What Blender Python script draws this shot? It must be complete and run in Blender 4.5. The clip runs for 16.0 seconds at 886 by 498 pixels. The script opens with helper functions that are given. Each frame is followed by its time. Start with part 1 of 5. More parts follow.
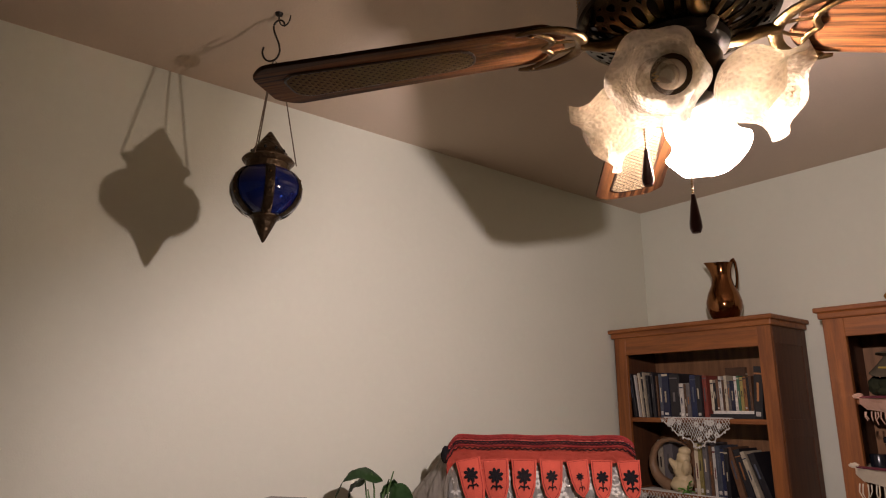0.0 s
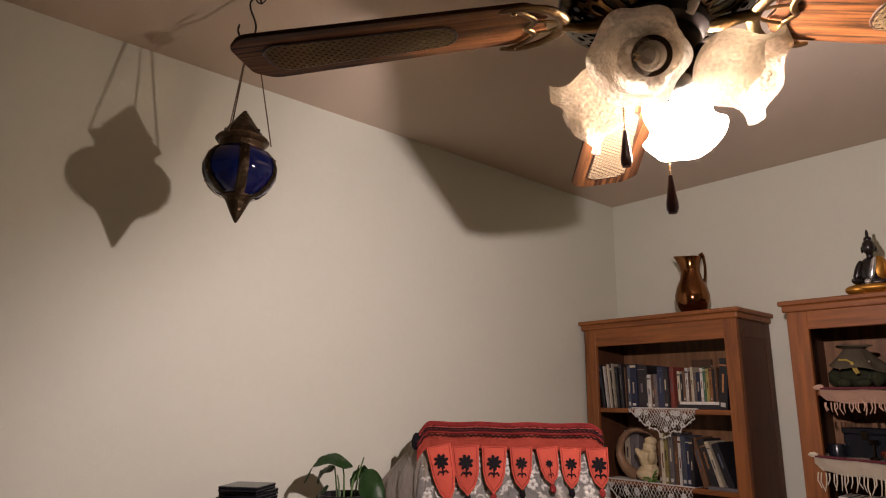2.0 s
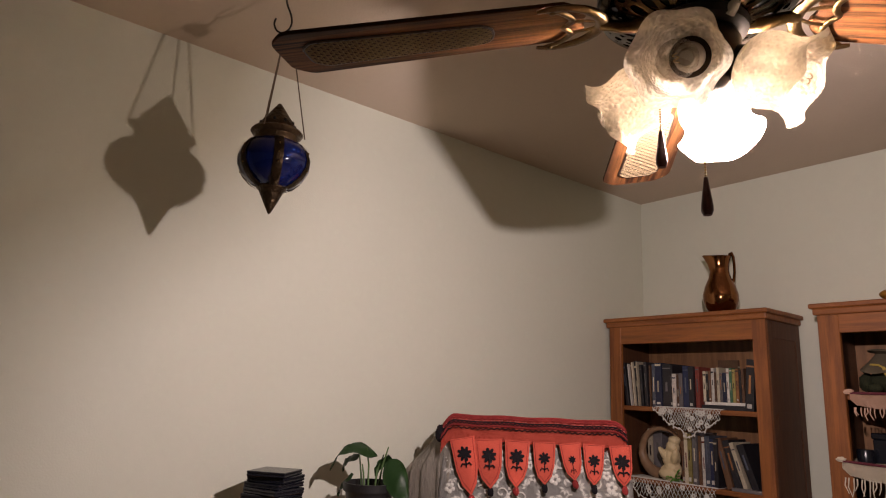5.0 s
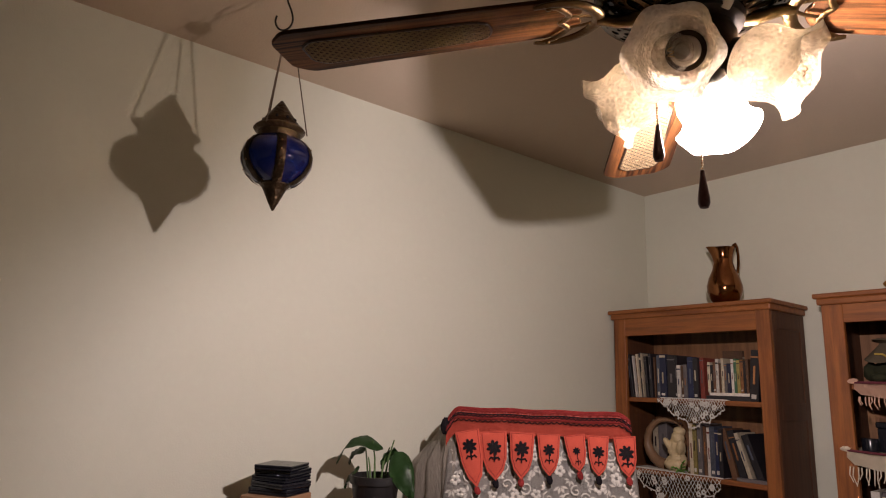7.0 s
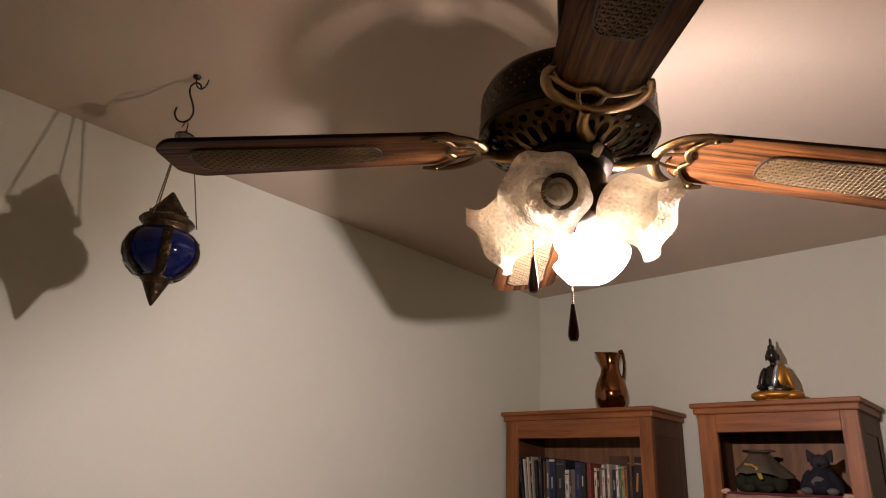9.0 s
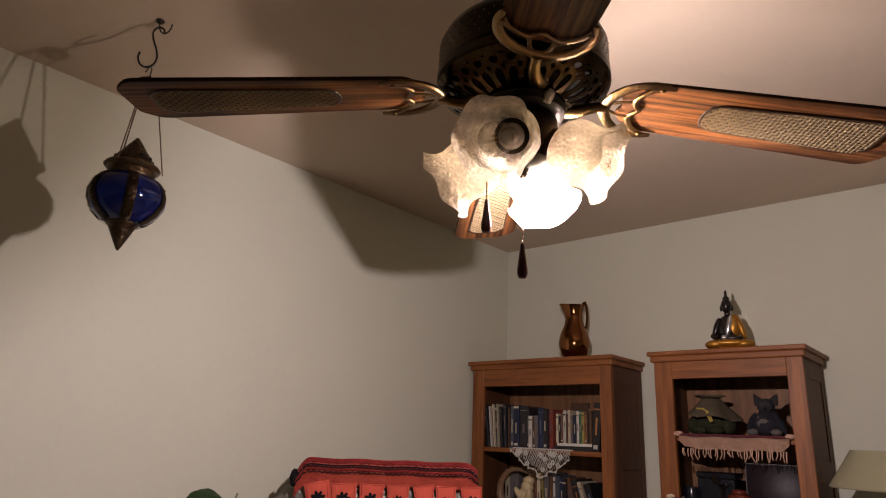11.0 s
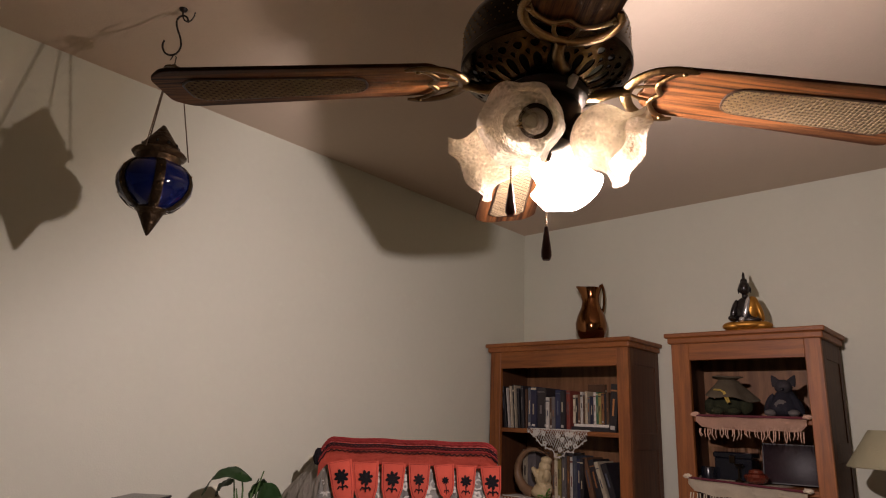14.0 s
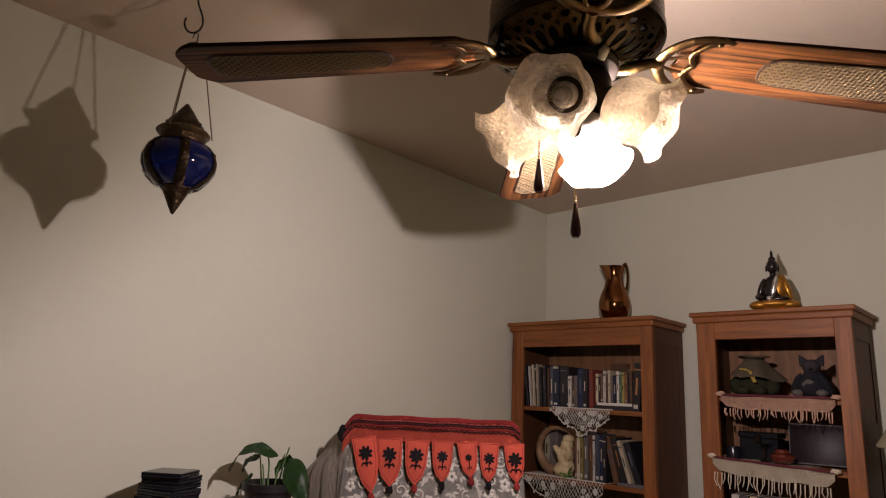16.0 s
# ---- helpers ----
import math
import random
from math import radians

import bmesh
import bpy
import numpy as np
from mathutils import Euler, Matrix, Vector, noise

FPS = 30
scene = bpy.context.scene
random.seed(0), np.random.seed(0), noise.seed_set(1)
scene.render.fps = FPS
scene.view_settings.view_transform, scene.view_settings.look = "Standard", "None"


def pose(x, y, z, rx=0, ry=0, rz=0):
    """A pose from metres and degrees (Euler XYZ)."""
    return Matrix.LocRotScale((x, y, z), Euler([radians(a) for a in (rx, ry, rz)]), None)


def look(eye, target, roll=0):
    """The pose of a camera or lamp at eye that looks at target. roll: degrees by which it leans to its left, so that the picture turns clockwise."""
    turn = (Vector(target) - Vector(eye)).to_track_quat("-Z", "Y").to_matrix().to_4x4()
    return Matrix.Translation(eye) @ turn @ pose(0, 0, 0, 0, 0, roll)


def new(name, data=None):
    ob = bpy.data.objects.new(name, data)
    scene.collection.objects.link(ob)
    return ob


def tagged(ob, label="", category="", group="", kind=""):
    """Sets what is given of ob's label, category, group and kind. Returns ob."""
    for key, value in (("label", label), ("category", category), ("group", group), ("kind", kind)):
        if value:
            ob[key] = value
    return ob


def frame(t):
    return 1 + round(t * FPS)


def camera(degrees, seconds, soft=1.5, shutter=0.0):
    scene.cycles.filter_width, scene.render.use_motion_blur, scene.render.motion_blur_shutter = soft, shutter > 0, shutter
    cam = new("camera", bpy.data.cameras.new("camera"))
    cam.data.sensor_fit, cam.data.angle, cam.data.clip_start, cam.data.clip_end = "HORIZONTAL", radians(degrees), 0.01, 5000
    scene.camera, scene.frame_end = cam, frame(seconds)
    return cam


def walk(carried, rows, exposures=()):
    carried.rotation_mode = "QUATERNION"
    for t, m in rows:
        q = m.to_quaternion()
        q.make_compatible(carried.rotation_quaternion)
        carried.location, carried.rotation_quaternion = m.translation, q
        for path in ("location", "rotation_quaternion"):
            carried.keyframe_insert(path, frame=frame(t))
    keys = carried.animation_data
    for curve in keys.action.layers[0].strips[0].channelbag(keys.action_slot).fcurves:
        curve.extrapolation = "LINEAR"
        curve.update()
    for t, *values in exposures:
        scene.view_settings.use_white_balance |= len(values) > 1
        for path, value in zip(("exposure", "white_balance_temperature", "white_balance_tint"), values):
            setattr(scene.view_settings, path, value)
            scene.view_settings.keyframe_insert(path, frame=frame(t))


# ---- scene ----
cam = camera(69.4, 16.0, 1.1)
PATH = [
    (0, (0.547, 0.83, 1.348), (-0.983, 2.026, 1.826), 0.2),
    (0.5, (0.536, 0.849, 1.349), (-0.933, 2.103, 1.869), -0.3),
    (1, (0.552, 0.85, 1.339), (-0.872, 2.14, 1.893), -0.3),
    (1.5, (0.539, 0.847, 1.326), (-0.958, 2.099, 1.767), 0.5),
    (2, (0.533, 0.829, 1.323), (-0.944, 2.096, 1.785), 0.7),
    (2.5, (0.545, 0.817, 1.324), (-0.943, 2.073, 1.78), 0.8),
    (3, (0.522, 0.814, 1.327), (-0.982, 2.053, 1.776), 1.3),
    (3.5, (0.516, 0.814, 1.325), (-0.972, 2.067, 1.79), 1.5),
    (4, (0.543, 0.809, 1.324), (-0.97, 2.037, 1.776), 1.9),
    (6.5, (0.52, 0.808, 1.328), (-1.012, 2.022, 1.751), 2.5),
    (7, (0.55, 0.807, 1.325), (-0.992, 2.011, 1.742), 1.9),
    (7.5, (0.563, 0.802, 1.358), (-0.865, 2.114, 1.848), 1.1),
    (8, (0.586, 0.805, 1.378), (-0.774, 2.128, 2.01), 3.5),
    (8.5, (0.583, 0.811, 1.39), (-0.761, 2.141, 2.043), 3.6),
    (9, (0.588, 0.826, 1.381), (-0.712, 2.185, 2.063), 2.6),
    (9.5, (0.604, 0.827, 1.357), (-0.672, 2.236, 1.98), 2.8),
    (12, (0.639, 0.806, 1.34), (-0.626, 2.254, 1.892), 2.1),
    (12.5, (0.636, 0.795, 1.339), (-0.647, 2.233, 1.877), 2.4),
    (13, (0.634, 0.797, 1.336), (-0.66, 2.227, 1.867), 2.6),
    (13.5, (0.635, 0.796, 1.338), (-0.666, 2.224, 1.857), 2.6),
    (14, (0.637, 0.79, 1.332), (-0.668, 2.217, 1.844), 2.3),
    (14.5, (0.628, 0.802, 1.33), (-0.707, 2.211, 1.813), 1.5),
    (15, (0.631, 0.799, 1.334), (-0.705, 2.207, 1.813), 2.1),
    (15.5, (0.625, 0.792, 1.328), (-0.726, 2.192, 1.792), 2.6),
    (16, (0.619, 0.791, 1.331), (-0.739, 2.19, 1.778), 2.6),
]
walk(cam, [(t, look(eye, target, roll)) for t, eye, target, roll in PATH],
     [(0.0, 0.38), (7.0, 0.37), (8.0, 0.36), (9.5, 0.19), (12.0, 0.06), (16.0, 0.05)])

# ---- light ----
world = bpy.data.worlds.new("night_room")
scene.world = world
world.use_nodes = True
world.node_tree.nodes["Background"].inputs[0].default_value = (0.02, 0.018, 0.016, 1)
world.node_tree.nodes["Background"].inputs[1].default_value = 0.2
scene.view_settings.exposure = 0.0

BULB = Vector((0.041, 1.779, 1.762))
lamp = bpy.data.lights.new("bulb_light", "POINT")
lamp.energy, lamp.shadow_soft_size, lamp.color = 80.0, 0.011, (1.0, 0.836, 0.880)
new("bulb_light", lamp).location = BULB

# ---- plan ----
WX, WY, CEIL = -1.577, 3.960, 2.452       # window-less wall, bookcase wall, ceiling
RX, FY = 3.100, -1.900                    # the walls behind the camera
FAN = Vector((0.082, 1.645, 1.889))       # the blades' roots on the fan's axis


# ---- materials ----
def mat(name, color, rough=0.6, metal=0.0, vary=0.12, scale=6.0, bump=0.0, bump_scale=60.0, spec=0.5, fine=40.0, stretch=(1, 1, 1)):
    m = bpy.data.materials.new(name)
    m.use_nodes = True
    nt = m.node_tree
    b = nt.nodes["Principled BSDF"]
    b.inputs["Roughness"].default_value, b.inputs["Metallic"].default_value = rough, metal
    b.inputs["Specular IOR Level"].default_value = spec
    tc = nt.nodes.new("ShaderNodeTexCoord")
    mp = nt.nodes.new("ShaderNodeMapping")
    mp.inputs["Scale"].default_value = stretch
    nt.links.new(tc.outputs["Object"], mp.inputs[0])
    n1, n2 = nt.nodes.new("ShaderNodeTexNoise"), nt.nodes.new("ShaderNodeTexNoise")
    n1.inputs["Scale"].default_value, n2.inputs["Scale"].default_value = scale, fine
    n1.inputs["Detail"].default_value = n2.inputs["Detail"].default_value = 4
    info = nt.nodes.new("ShaderNodeObjectInfo")
    add, mix = nt.nodes.new("ShaderNodeMath"), nt.nodes.new("ShaderNodeMix")
    mix.data_type = "RGBA"
    for n in (n1, n2):
        nt.links.new(mp.outputs[0], n.inputs["Vector"])
    avg = nt.nodes.new("ShaderNodeMath")
    nt.links.new(n1.outputs["Fac"], avg.inputs[0])
    nt.links.new(n2.outputs["Fac"], avg.inputs[1])
    nt.links.new(avg.outputs[0], add.inputs[0])
    scl = nt.nodes.new("ShaderNodeMath")
    scl.operation = "MULTIPLY"
    scl.inputs[1].default_value = 0.5
    nt.links.new(add.outputs[0], scl.inputs[0])
    nt.links.new(info.outputs["Random"], add.inputs[1])
    ran = nt.nodes.new("ShaderNodeMapRange")
    ran.inputs[1].default_value, ran.inputs[2].default_value = 0.35, 1.15
    nt.links.new(scl.outputs[0], ran.inputs[0])
    c = Vector(color)
    mix.inputs["A"].default_value = (*(c * (1 - vary)), 1)
    mix.inputs["B"].default_value = (*[min(1, v) for v in c * (1 + vary)], 1)
    nt.links.new(ran.outputs[0], mix.inputs["Factor"])
    nt.links.new(mix.outputs["Result"], b.inputs["Base Color"])
    if bump:
        n3, bp = nt.nodes.new("ShaderNodeTexNoise"), nt.nodes.new("ShaderNodeBump")
        n3.inputs["Scale"].default_value = bump_scale
        bp.inputs["Strength"].default_value, bp.inputs["Distance"].default_value = bump, 0.004
        nt.links.new(mp.outputs[0], n3.inputs["Vector"])
        nt.links.new(n3.outputs["Fac"], bp.inputs["Height"])
        nt.links.new(bp.outputs[0], b.inputs["Normal"])
    return m


def wood(name, dark, light, rough=0.4, stretch=(1.2, 14, 14), bands=3.0, coat=0.15, burnt=None):
    """Stretched, warped grain in the object's own axes; the first axis runs with the grain."""
    m = bpy.data.materials.new(name)
    m.use_nodes = True
    nt = m.node_tree
    b = nt.nodes["Principled BSDF"]
    b.inputs["Coat Weight"].default_value, b.inputs["Coat Roughness"].default_value = coat, 0.25
    tc, mp = nt.nodes.new("ShaderNodeTexCoord"), nt.nodes.new("ShaderNodeMapping")
    mp.inputs["Scale"].default_value = stretch
    nt.links.new(tc.outputs["Object"], mp.inputs[0])
    info, off = nt.nodes.new("ShaderNodeObjectInfo"), nt.nodes.new("ShaderNodeVectorMath")
    off.operation = "SCALE"
    comb = nt.nodes.new("ShaderNodeCombineXYZ")
    nt.links.new(info.outputs["Random"], comb.inputs[0])
    nt.links.new(info.outputs["Random"], comb.inputs[2])
    off.inputs["Scale"].default_value = 20.0
    nt.links.new(comb.outputs[0], off.inputs[0])
    nt.links.new(off.outputs[0], mp.inputs["Location"])
    n1, n2 = nt.nodes.new("ShaderNodeTexNoise"), nt.nodes.new("ShaderNodeTexNoise")
    n1.inputs["Scale"].default_value, n1.inputs["Detail"].default_value, n1.inputs["Distortion"].default_value = bands, 6, 0.5
    n2.inputs["Scale"].default_value, n2.inputs["Detail"].default_value = bands * 9, 3
    nt.links.new(mp.outputs[0], n1.inputs["Vector"])
    nt.links.new(mp.outputs[0], n2.inputs["Vector"])
    avg = nt.nodes.new("ShaderNodeMath")
    avg.operation = "MULTIPLY_ADD"
    avg.inputs[1].default_value = 0.35
    nt.links.new(n2.outputs["Fac"], avg.inputs[0])
    nt.links.new(n1.outputs["Fac"], avg.inputs[2])
    ramp = nt.nodes.new("ShaderNodeValToRGB")
    ramp.color_ramp.elements[0].position, ramp.color_ramp.elements[0].color = 0.50, (*dark, 1)
    ramp.color_ramp.elements[1].position, ramp.color_ramp.elements[1].color = 0.80, (*light, 1)
    nt.links.new(avg.outputs[0], ramp.inputs[0])
    if burnt:
        # a darker stained margin along the two long edges
        sep, ab, rng, mx = nt.nodes.new("ShaderNodeSeparateXYZ"), nt.nodes.new("ShaderNodeMath"), nt.nodes.new("ShaderNodeMapRange"), nt.nodes.new("ShaderNodeMix")
        nt.links.new(tc.outputs["Object"], sep.inputs[0])
        ab.operation = "ABSOLUTE"
        nt.links.new(sep.outputs[1], ab.inputs[0])
        wob = nt.nodes.new("ShaderNodeMath")
        wob.operation = "MULTIPLY_ADD"
        wob.inputs[1].default_value = 0.030
        nt.links.new(n1.outputs["Fac"], wob.inputs[0])
        nt.links.new(ab.outputs[0], wob.inputs[2])
        rng.inputs[1].default_value, rng.inputs[2].default_value, rng.inputs[4].default_value = burnt + 0.012, burnt + 0.032, 0.82
        nt.links.new(wob.outputs[0], rng.inputs[0])
        mx.data_type = "RGBA"
        nt.links.new(rng.outputs[0], mx.inputs[0])
        nt.links.new(ramp.outputs[0], mx.inputs[6])
        mx.inputs[7].default_value = (*[c * 0.55 for c in dark], 1)
        nt.links.new(mx.outputs[2], b.inputs["Base Color"])
    else:
        nt.links.new(ramp.outputs[0], b.inputs["Base Color"])
    rr = nt.nodes.new("ShaderNodeMapRange")
    rr.inputs[3].default_value, rr.inputs[4].default_value = rough - 0.08, rough + 0.12
    nt.links.new(n2.outputs["Fac"], rr.inputs[0])
    nt.links.new(rr.outputs[0], b.inputs["Roughness"])
    bp = nt.nodes.new("ShaderNodeBump")
    bp.inputs["Strength"].default_value, bp.inputs["Distance"].default_value = 0.15, 0.002
    nt.links.new(avg.outputs[0], bp.inputs["Height"])
    nt.links.new(bp.outputs[0], b.inputs["Normal"])
    return m


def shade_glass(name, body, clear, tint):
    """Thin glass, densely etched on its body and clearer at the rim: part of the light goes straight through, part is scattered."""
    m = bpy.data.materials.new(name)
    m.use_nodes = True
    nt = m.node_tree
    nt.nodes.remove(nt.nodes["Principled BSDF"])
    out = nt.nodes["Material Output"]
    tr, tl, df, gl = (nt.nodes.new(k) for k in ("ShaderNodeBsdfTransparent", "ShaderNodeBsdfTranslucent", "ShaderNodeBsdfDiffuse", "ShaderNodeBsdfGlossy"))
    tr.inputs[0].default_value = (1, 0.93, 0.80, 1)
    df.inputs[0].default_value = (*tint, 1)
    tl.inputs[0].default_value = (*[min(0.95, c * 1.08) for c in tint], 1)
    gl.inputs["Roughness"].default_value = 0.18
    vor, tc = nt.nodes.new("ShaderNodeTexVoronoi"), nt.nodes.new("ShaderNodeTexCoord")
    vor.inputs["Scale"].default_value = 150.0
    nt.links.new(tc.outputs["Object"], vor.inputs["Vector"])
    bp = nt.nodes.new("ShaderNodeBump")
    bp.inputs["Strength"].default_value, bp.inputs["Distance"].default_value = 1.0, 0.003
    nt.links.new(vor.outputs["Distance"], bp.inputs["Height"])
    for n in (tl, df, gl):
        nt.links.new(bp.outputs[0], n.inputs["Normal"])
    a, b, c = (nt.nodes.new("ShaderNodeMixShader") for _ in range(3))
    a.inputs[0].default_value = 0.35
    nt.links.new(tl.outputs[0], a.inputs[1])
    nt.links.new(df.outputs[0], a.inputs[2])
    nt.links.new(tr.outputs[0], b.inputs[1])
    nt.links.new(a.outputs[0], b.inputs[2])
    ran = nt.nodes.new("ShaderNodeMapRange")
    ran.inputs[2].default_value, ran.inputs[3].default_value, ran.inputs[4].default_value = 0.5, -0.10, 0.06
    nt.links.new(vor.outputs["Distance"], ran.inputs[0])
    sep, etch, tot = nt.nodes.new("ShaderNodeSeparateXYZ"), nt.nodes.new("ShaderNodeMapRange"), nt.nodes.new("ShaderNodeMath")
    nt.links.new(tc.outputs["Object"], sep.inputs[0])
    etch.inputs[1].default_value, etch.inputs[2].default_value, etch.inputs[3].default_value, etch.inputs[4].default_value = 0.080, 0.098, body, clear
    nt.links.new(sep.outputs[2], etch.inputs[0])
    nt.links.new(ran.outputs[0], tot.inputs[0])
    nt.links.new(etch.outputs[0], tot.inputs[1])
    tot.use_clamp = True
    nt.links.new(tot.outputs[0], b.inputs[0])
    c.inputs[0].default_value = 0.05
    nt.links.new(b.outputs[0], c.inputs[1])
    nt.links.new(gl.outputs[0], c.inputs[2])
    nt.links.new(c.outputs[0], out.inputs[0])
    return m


def thin_glass(name, tint, gloss=0.07, rough=0.03):
    m = bpy.data.materials.new(name)
    m.use_nodes = True
    nt = m.node_tree
    nt.nodes.remove(nt.nodes["Principled BSDF"])
    tr, gl, mx = (nt.nodes.new(k) for k in ("ShaderNodeBsdfTransparent", "ShaderNodeBsdfGlossy", "ShaderNodeMixShader"))
    tr.inputs[0].default_value = (*tint, 1)
    gl.inputs["Roughness"].default_value = rough
    mx.inputs[0].default_value = gloss
    nt.links.new(tr.outputs[0], mx.inputs[1])
    nt.links.new(gl.outputs[0], mx.inputs[2])
    nt.links.new(mx.outputs[0], nt.nodes["Material Output"].inputs[0])
    return m


def glow(name, color, strength):
    m = bpy.data.materials.new(name)
    m.use_nodes = True
    b = m.node_tree.nodes["Principled BSDF"]
    b.inputs["Emission Color"].default_value, b.inputs["Emission Strength"].default_value = (*color, 1), strength
    return m


M_WALL = mat("cream_wall_paint", (0.630, 0.640, 0.528), 0.75, vary=0.035, scale=0.9, bump=0.12, bump_scale=180, spec=0.3)
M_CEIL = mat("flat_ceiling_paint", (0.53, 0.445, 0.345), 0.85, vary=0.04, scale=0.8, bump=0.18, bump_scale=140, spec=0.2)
M_FLOOR = mat("beige_carpet", (0.30, 0.24, 0.18), 0.95, vary=0.15, scale=3, bump=0.6, bump_scale=400, spec=0.1)
M_TRIM = mat("white_trim_paint", (0.72, 0.70, 0.64), 0.45, vary=0.03)
M_OAK = wood("oak_veneer", (0.160, 0.050, 0.011), (0.280, 0.096, 0.021), 0.52, (16, 16, 1.0), coat=0.04)
M_OAKH = wood("oak_rail", (0.160, 0.050, 0.011), (0.280, 0.096, 0.021), 0.52, (1.0, 16, 16), coat=0.04)
# the oak grain again, coloured under half as bright, for the side panels
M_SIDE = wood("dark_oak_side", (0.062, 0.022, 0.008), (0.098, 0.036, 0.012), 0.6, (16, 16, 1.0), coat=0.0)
M_BACK = wood("oak_back_panel", (0.16, 0.075, 0.032), (0.26, 0.13, 0.055), 0.55, (10, 10, 1.0), coat=0.0)
M_BLADE = wood("fan_blade_oak", (0.024, 0.010, 0.005), (0.180, 0.072, 0.023), 0.60, (1.3, 36, 36), 3.2, 0.0, burnt=0.058)
M_BLADE.node_tree.nodes["Principled BSDF"].inputs["Specular IOR Level"].default_value = 0.15
M_EDGE = mat("blade_edge", (0.035, 0.018, 0.010), 0.45)
M_CANE = mat("woven_cane", (0.20, 0.148, 0.083), 0.8, spec=0.1, vary=0.2, fine=90)
M_CANEGAP = mat("cane_backing", (0.025, 0.014, 0.008), 0.8)
M_BRONZE = mat("dark_antique_bronze", (0.030, 0.020, 0.011), 0.30, 0.85, vary=0.35, scale=30, spec=0.5)
M_RIB = mat("dark_cast_bronze", (0.044, 0.030, 0.015), 0.20, 1.0, vary=0.35, scale=30)
M_BRASS = mat("antique_brass", (0.34, 0.22, 0.095), 0.28, 1.0, vary=0.3, scale=25)
M_BLACK = mat("black_metal", (0.012, 0.010, 0.009), 0.45, 0.3)
# near-black that puts the shade of openings into the colour
M_VOIDSHADE = mat("vent_void", (0.004, 0.004, 0.004), 0.9)
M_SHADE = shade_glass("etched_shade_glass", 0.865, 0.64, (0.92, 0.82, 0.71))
M_BULB = thin_glass("clear_bulb_glass", (0.90, 0.88, 0.84), 0.15)
M_FIL = glow("lit_filament", (1.0, 0.80, 0.55), 60.0)
M_SOCKET = mat("socket_ceramic", (0.30, 0.27, 0.235), 0.25)
M_FOB = mat("dark_wood_fob", (0.060, 0.016, 0.014), 0.30)
M_LMETAL = mat("worn_lantern_bronze", (0.085, 0.058, 0.034), 0.38, 0.85, vary=0.55, scale=40, bump=0.9, bump_scale=90)
M_BLUE = mat("cobalt_glass", (0.004, 0.013, 0.12), 0.04, vary=0.15, spec=0.7)
M_BLUE.node_tree.nodes["Principled BSDF"].inputs["Transmission Weight"].default_value = 0.45
M_ROPE = mat("hanging_cord", (0.10, 0.07, 0.045), 0.8)
M_COPPER = mat("copper", (0.21, 0.088, 0.034), 0.13, 1.0, vary=0.35, scale=18, bump=0.15, bump_scale=30)
M_STATUE = mat("black_lacquer", (0.012, 0.009, 0.008), 0.25)
M_GOLD = mat("gilt_paint", (0.42, 0.20, 0.030), 0.42, 0.7, vary=0.4, scale=60)
M_SILVER = mat("mirror_chips", (0.75, 0.74, 0.70), 0.2, 0.8, vary=0.5, fine=150)
M_RED = mat("red_felt_cloth", (0.53, 0.092, 0.060), 0.9, vary=0.14, scale=12, bump=0.5, bump_scale=300, spec=0.1)
M_DKRED = mat("dark_red_braid", (0.24, 0.030, 0.028), 0.9, vary=0.6, scale=70, bump=0.8, bump_scale=160, spec=0.1)
M_BLKCLOTH = mat("black_cloth", (0.012, 0.010, 0.012), 0.95, spec=0.1)
M_LACE = mat("white_lace_thread", (0.62, 0.60, 0.54), 0.95, vary=0.1, spec=0.1)
M_NET = mat("grey_lace_net", (0.42, 0.405, 0.37), 0.95, vary=0.25, fine=250, bump=0.8, bump_scale=500, spec=0.1)
M_THROW = mat("grey_brown_throw", (0.50, 0.455, 0.385), 0.95, vary=0.4, scale=14, bump=0.9, bump_scale=120, spec=0.1, stretch=(1, 1, 0.25))
M_UPHOL = mat("brown_upholstery", (0.10, 0.07, 0.05), 0.9, vary=0.2, bump=0.4, bump_scale=200)
M_LEAF = mat("plant_leaf", (0.026, 0.070, 0.018), 0.42, vary=0.3, scale=12)
M_STEM = mat("plant_stem", (0.09, 0.16, 0.05), 0.5)
M_POT = mat("black_plastic_pot", (0.012, 0.012, 0.013), 0.45)
M_SOIL = mat("potting_soil", (0.025, 0.016, 0.010), 0.95, bump=1.0, bump_scale=120)
M_CASE = mat("black_glossy_case", (0.010, 0.011, 0.016), 0.22, vary=0.3)
M_LSHADE = mat("olive_linen_shade", (0.30, 0.28, 0.175), 0.85, vary=0.08, fine=200, bump=0.4, bump_scale=400)
M_CERAM = mat("grey_glazed_ceramic", (0.34, 0.33, 0.30), 0.25, vary=0.1)
M_PINK = mat("pale_pink_weave", (0.62, 0.40, 0.29), 0.95, vary=0.15, scale=20, fine=200, bump=0.7, bump_scale=300, spec=0.1)
M_CREAMC = mat("cream_weave", (0.68, 0.60, 0.46), 0.95, vary=0.15, scale=20, fine=200, bump=0.7, bump_scale=300, spec=0.1)
M_MAROON = mat("maroon_stripe", (0.11, 0.020, 0.030), 0.95)
M_FIGURE = mat("cream_carved_stone", (0.56, 0.45, 0.26), 0.55, vary=0.15, scale=20, bump=0.3, bump_scale=60)
M_HORN = mat("brown_horn", (0.22, 0.13, 0.07), 0.45, vary=0.35, scale=25)
M_SPRIG = mat("bright_green_sprig", (0.20, 0.42, 0.08), 0.5)
M_PLUSH1 = mat("olive_green_plush", (0.034, 0.037, 0.020), 0.95, vary=0.3, scale=25, bump=0.9, bump_scale=250, spec=0.1)
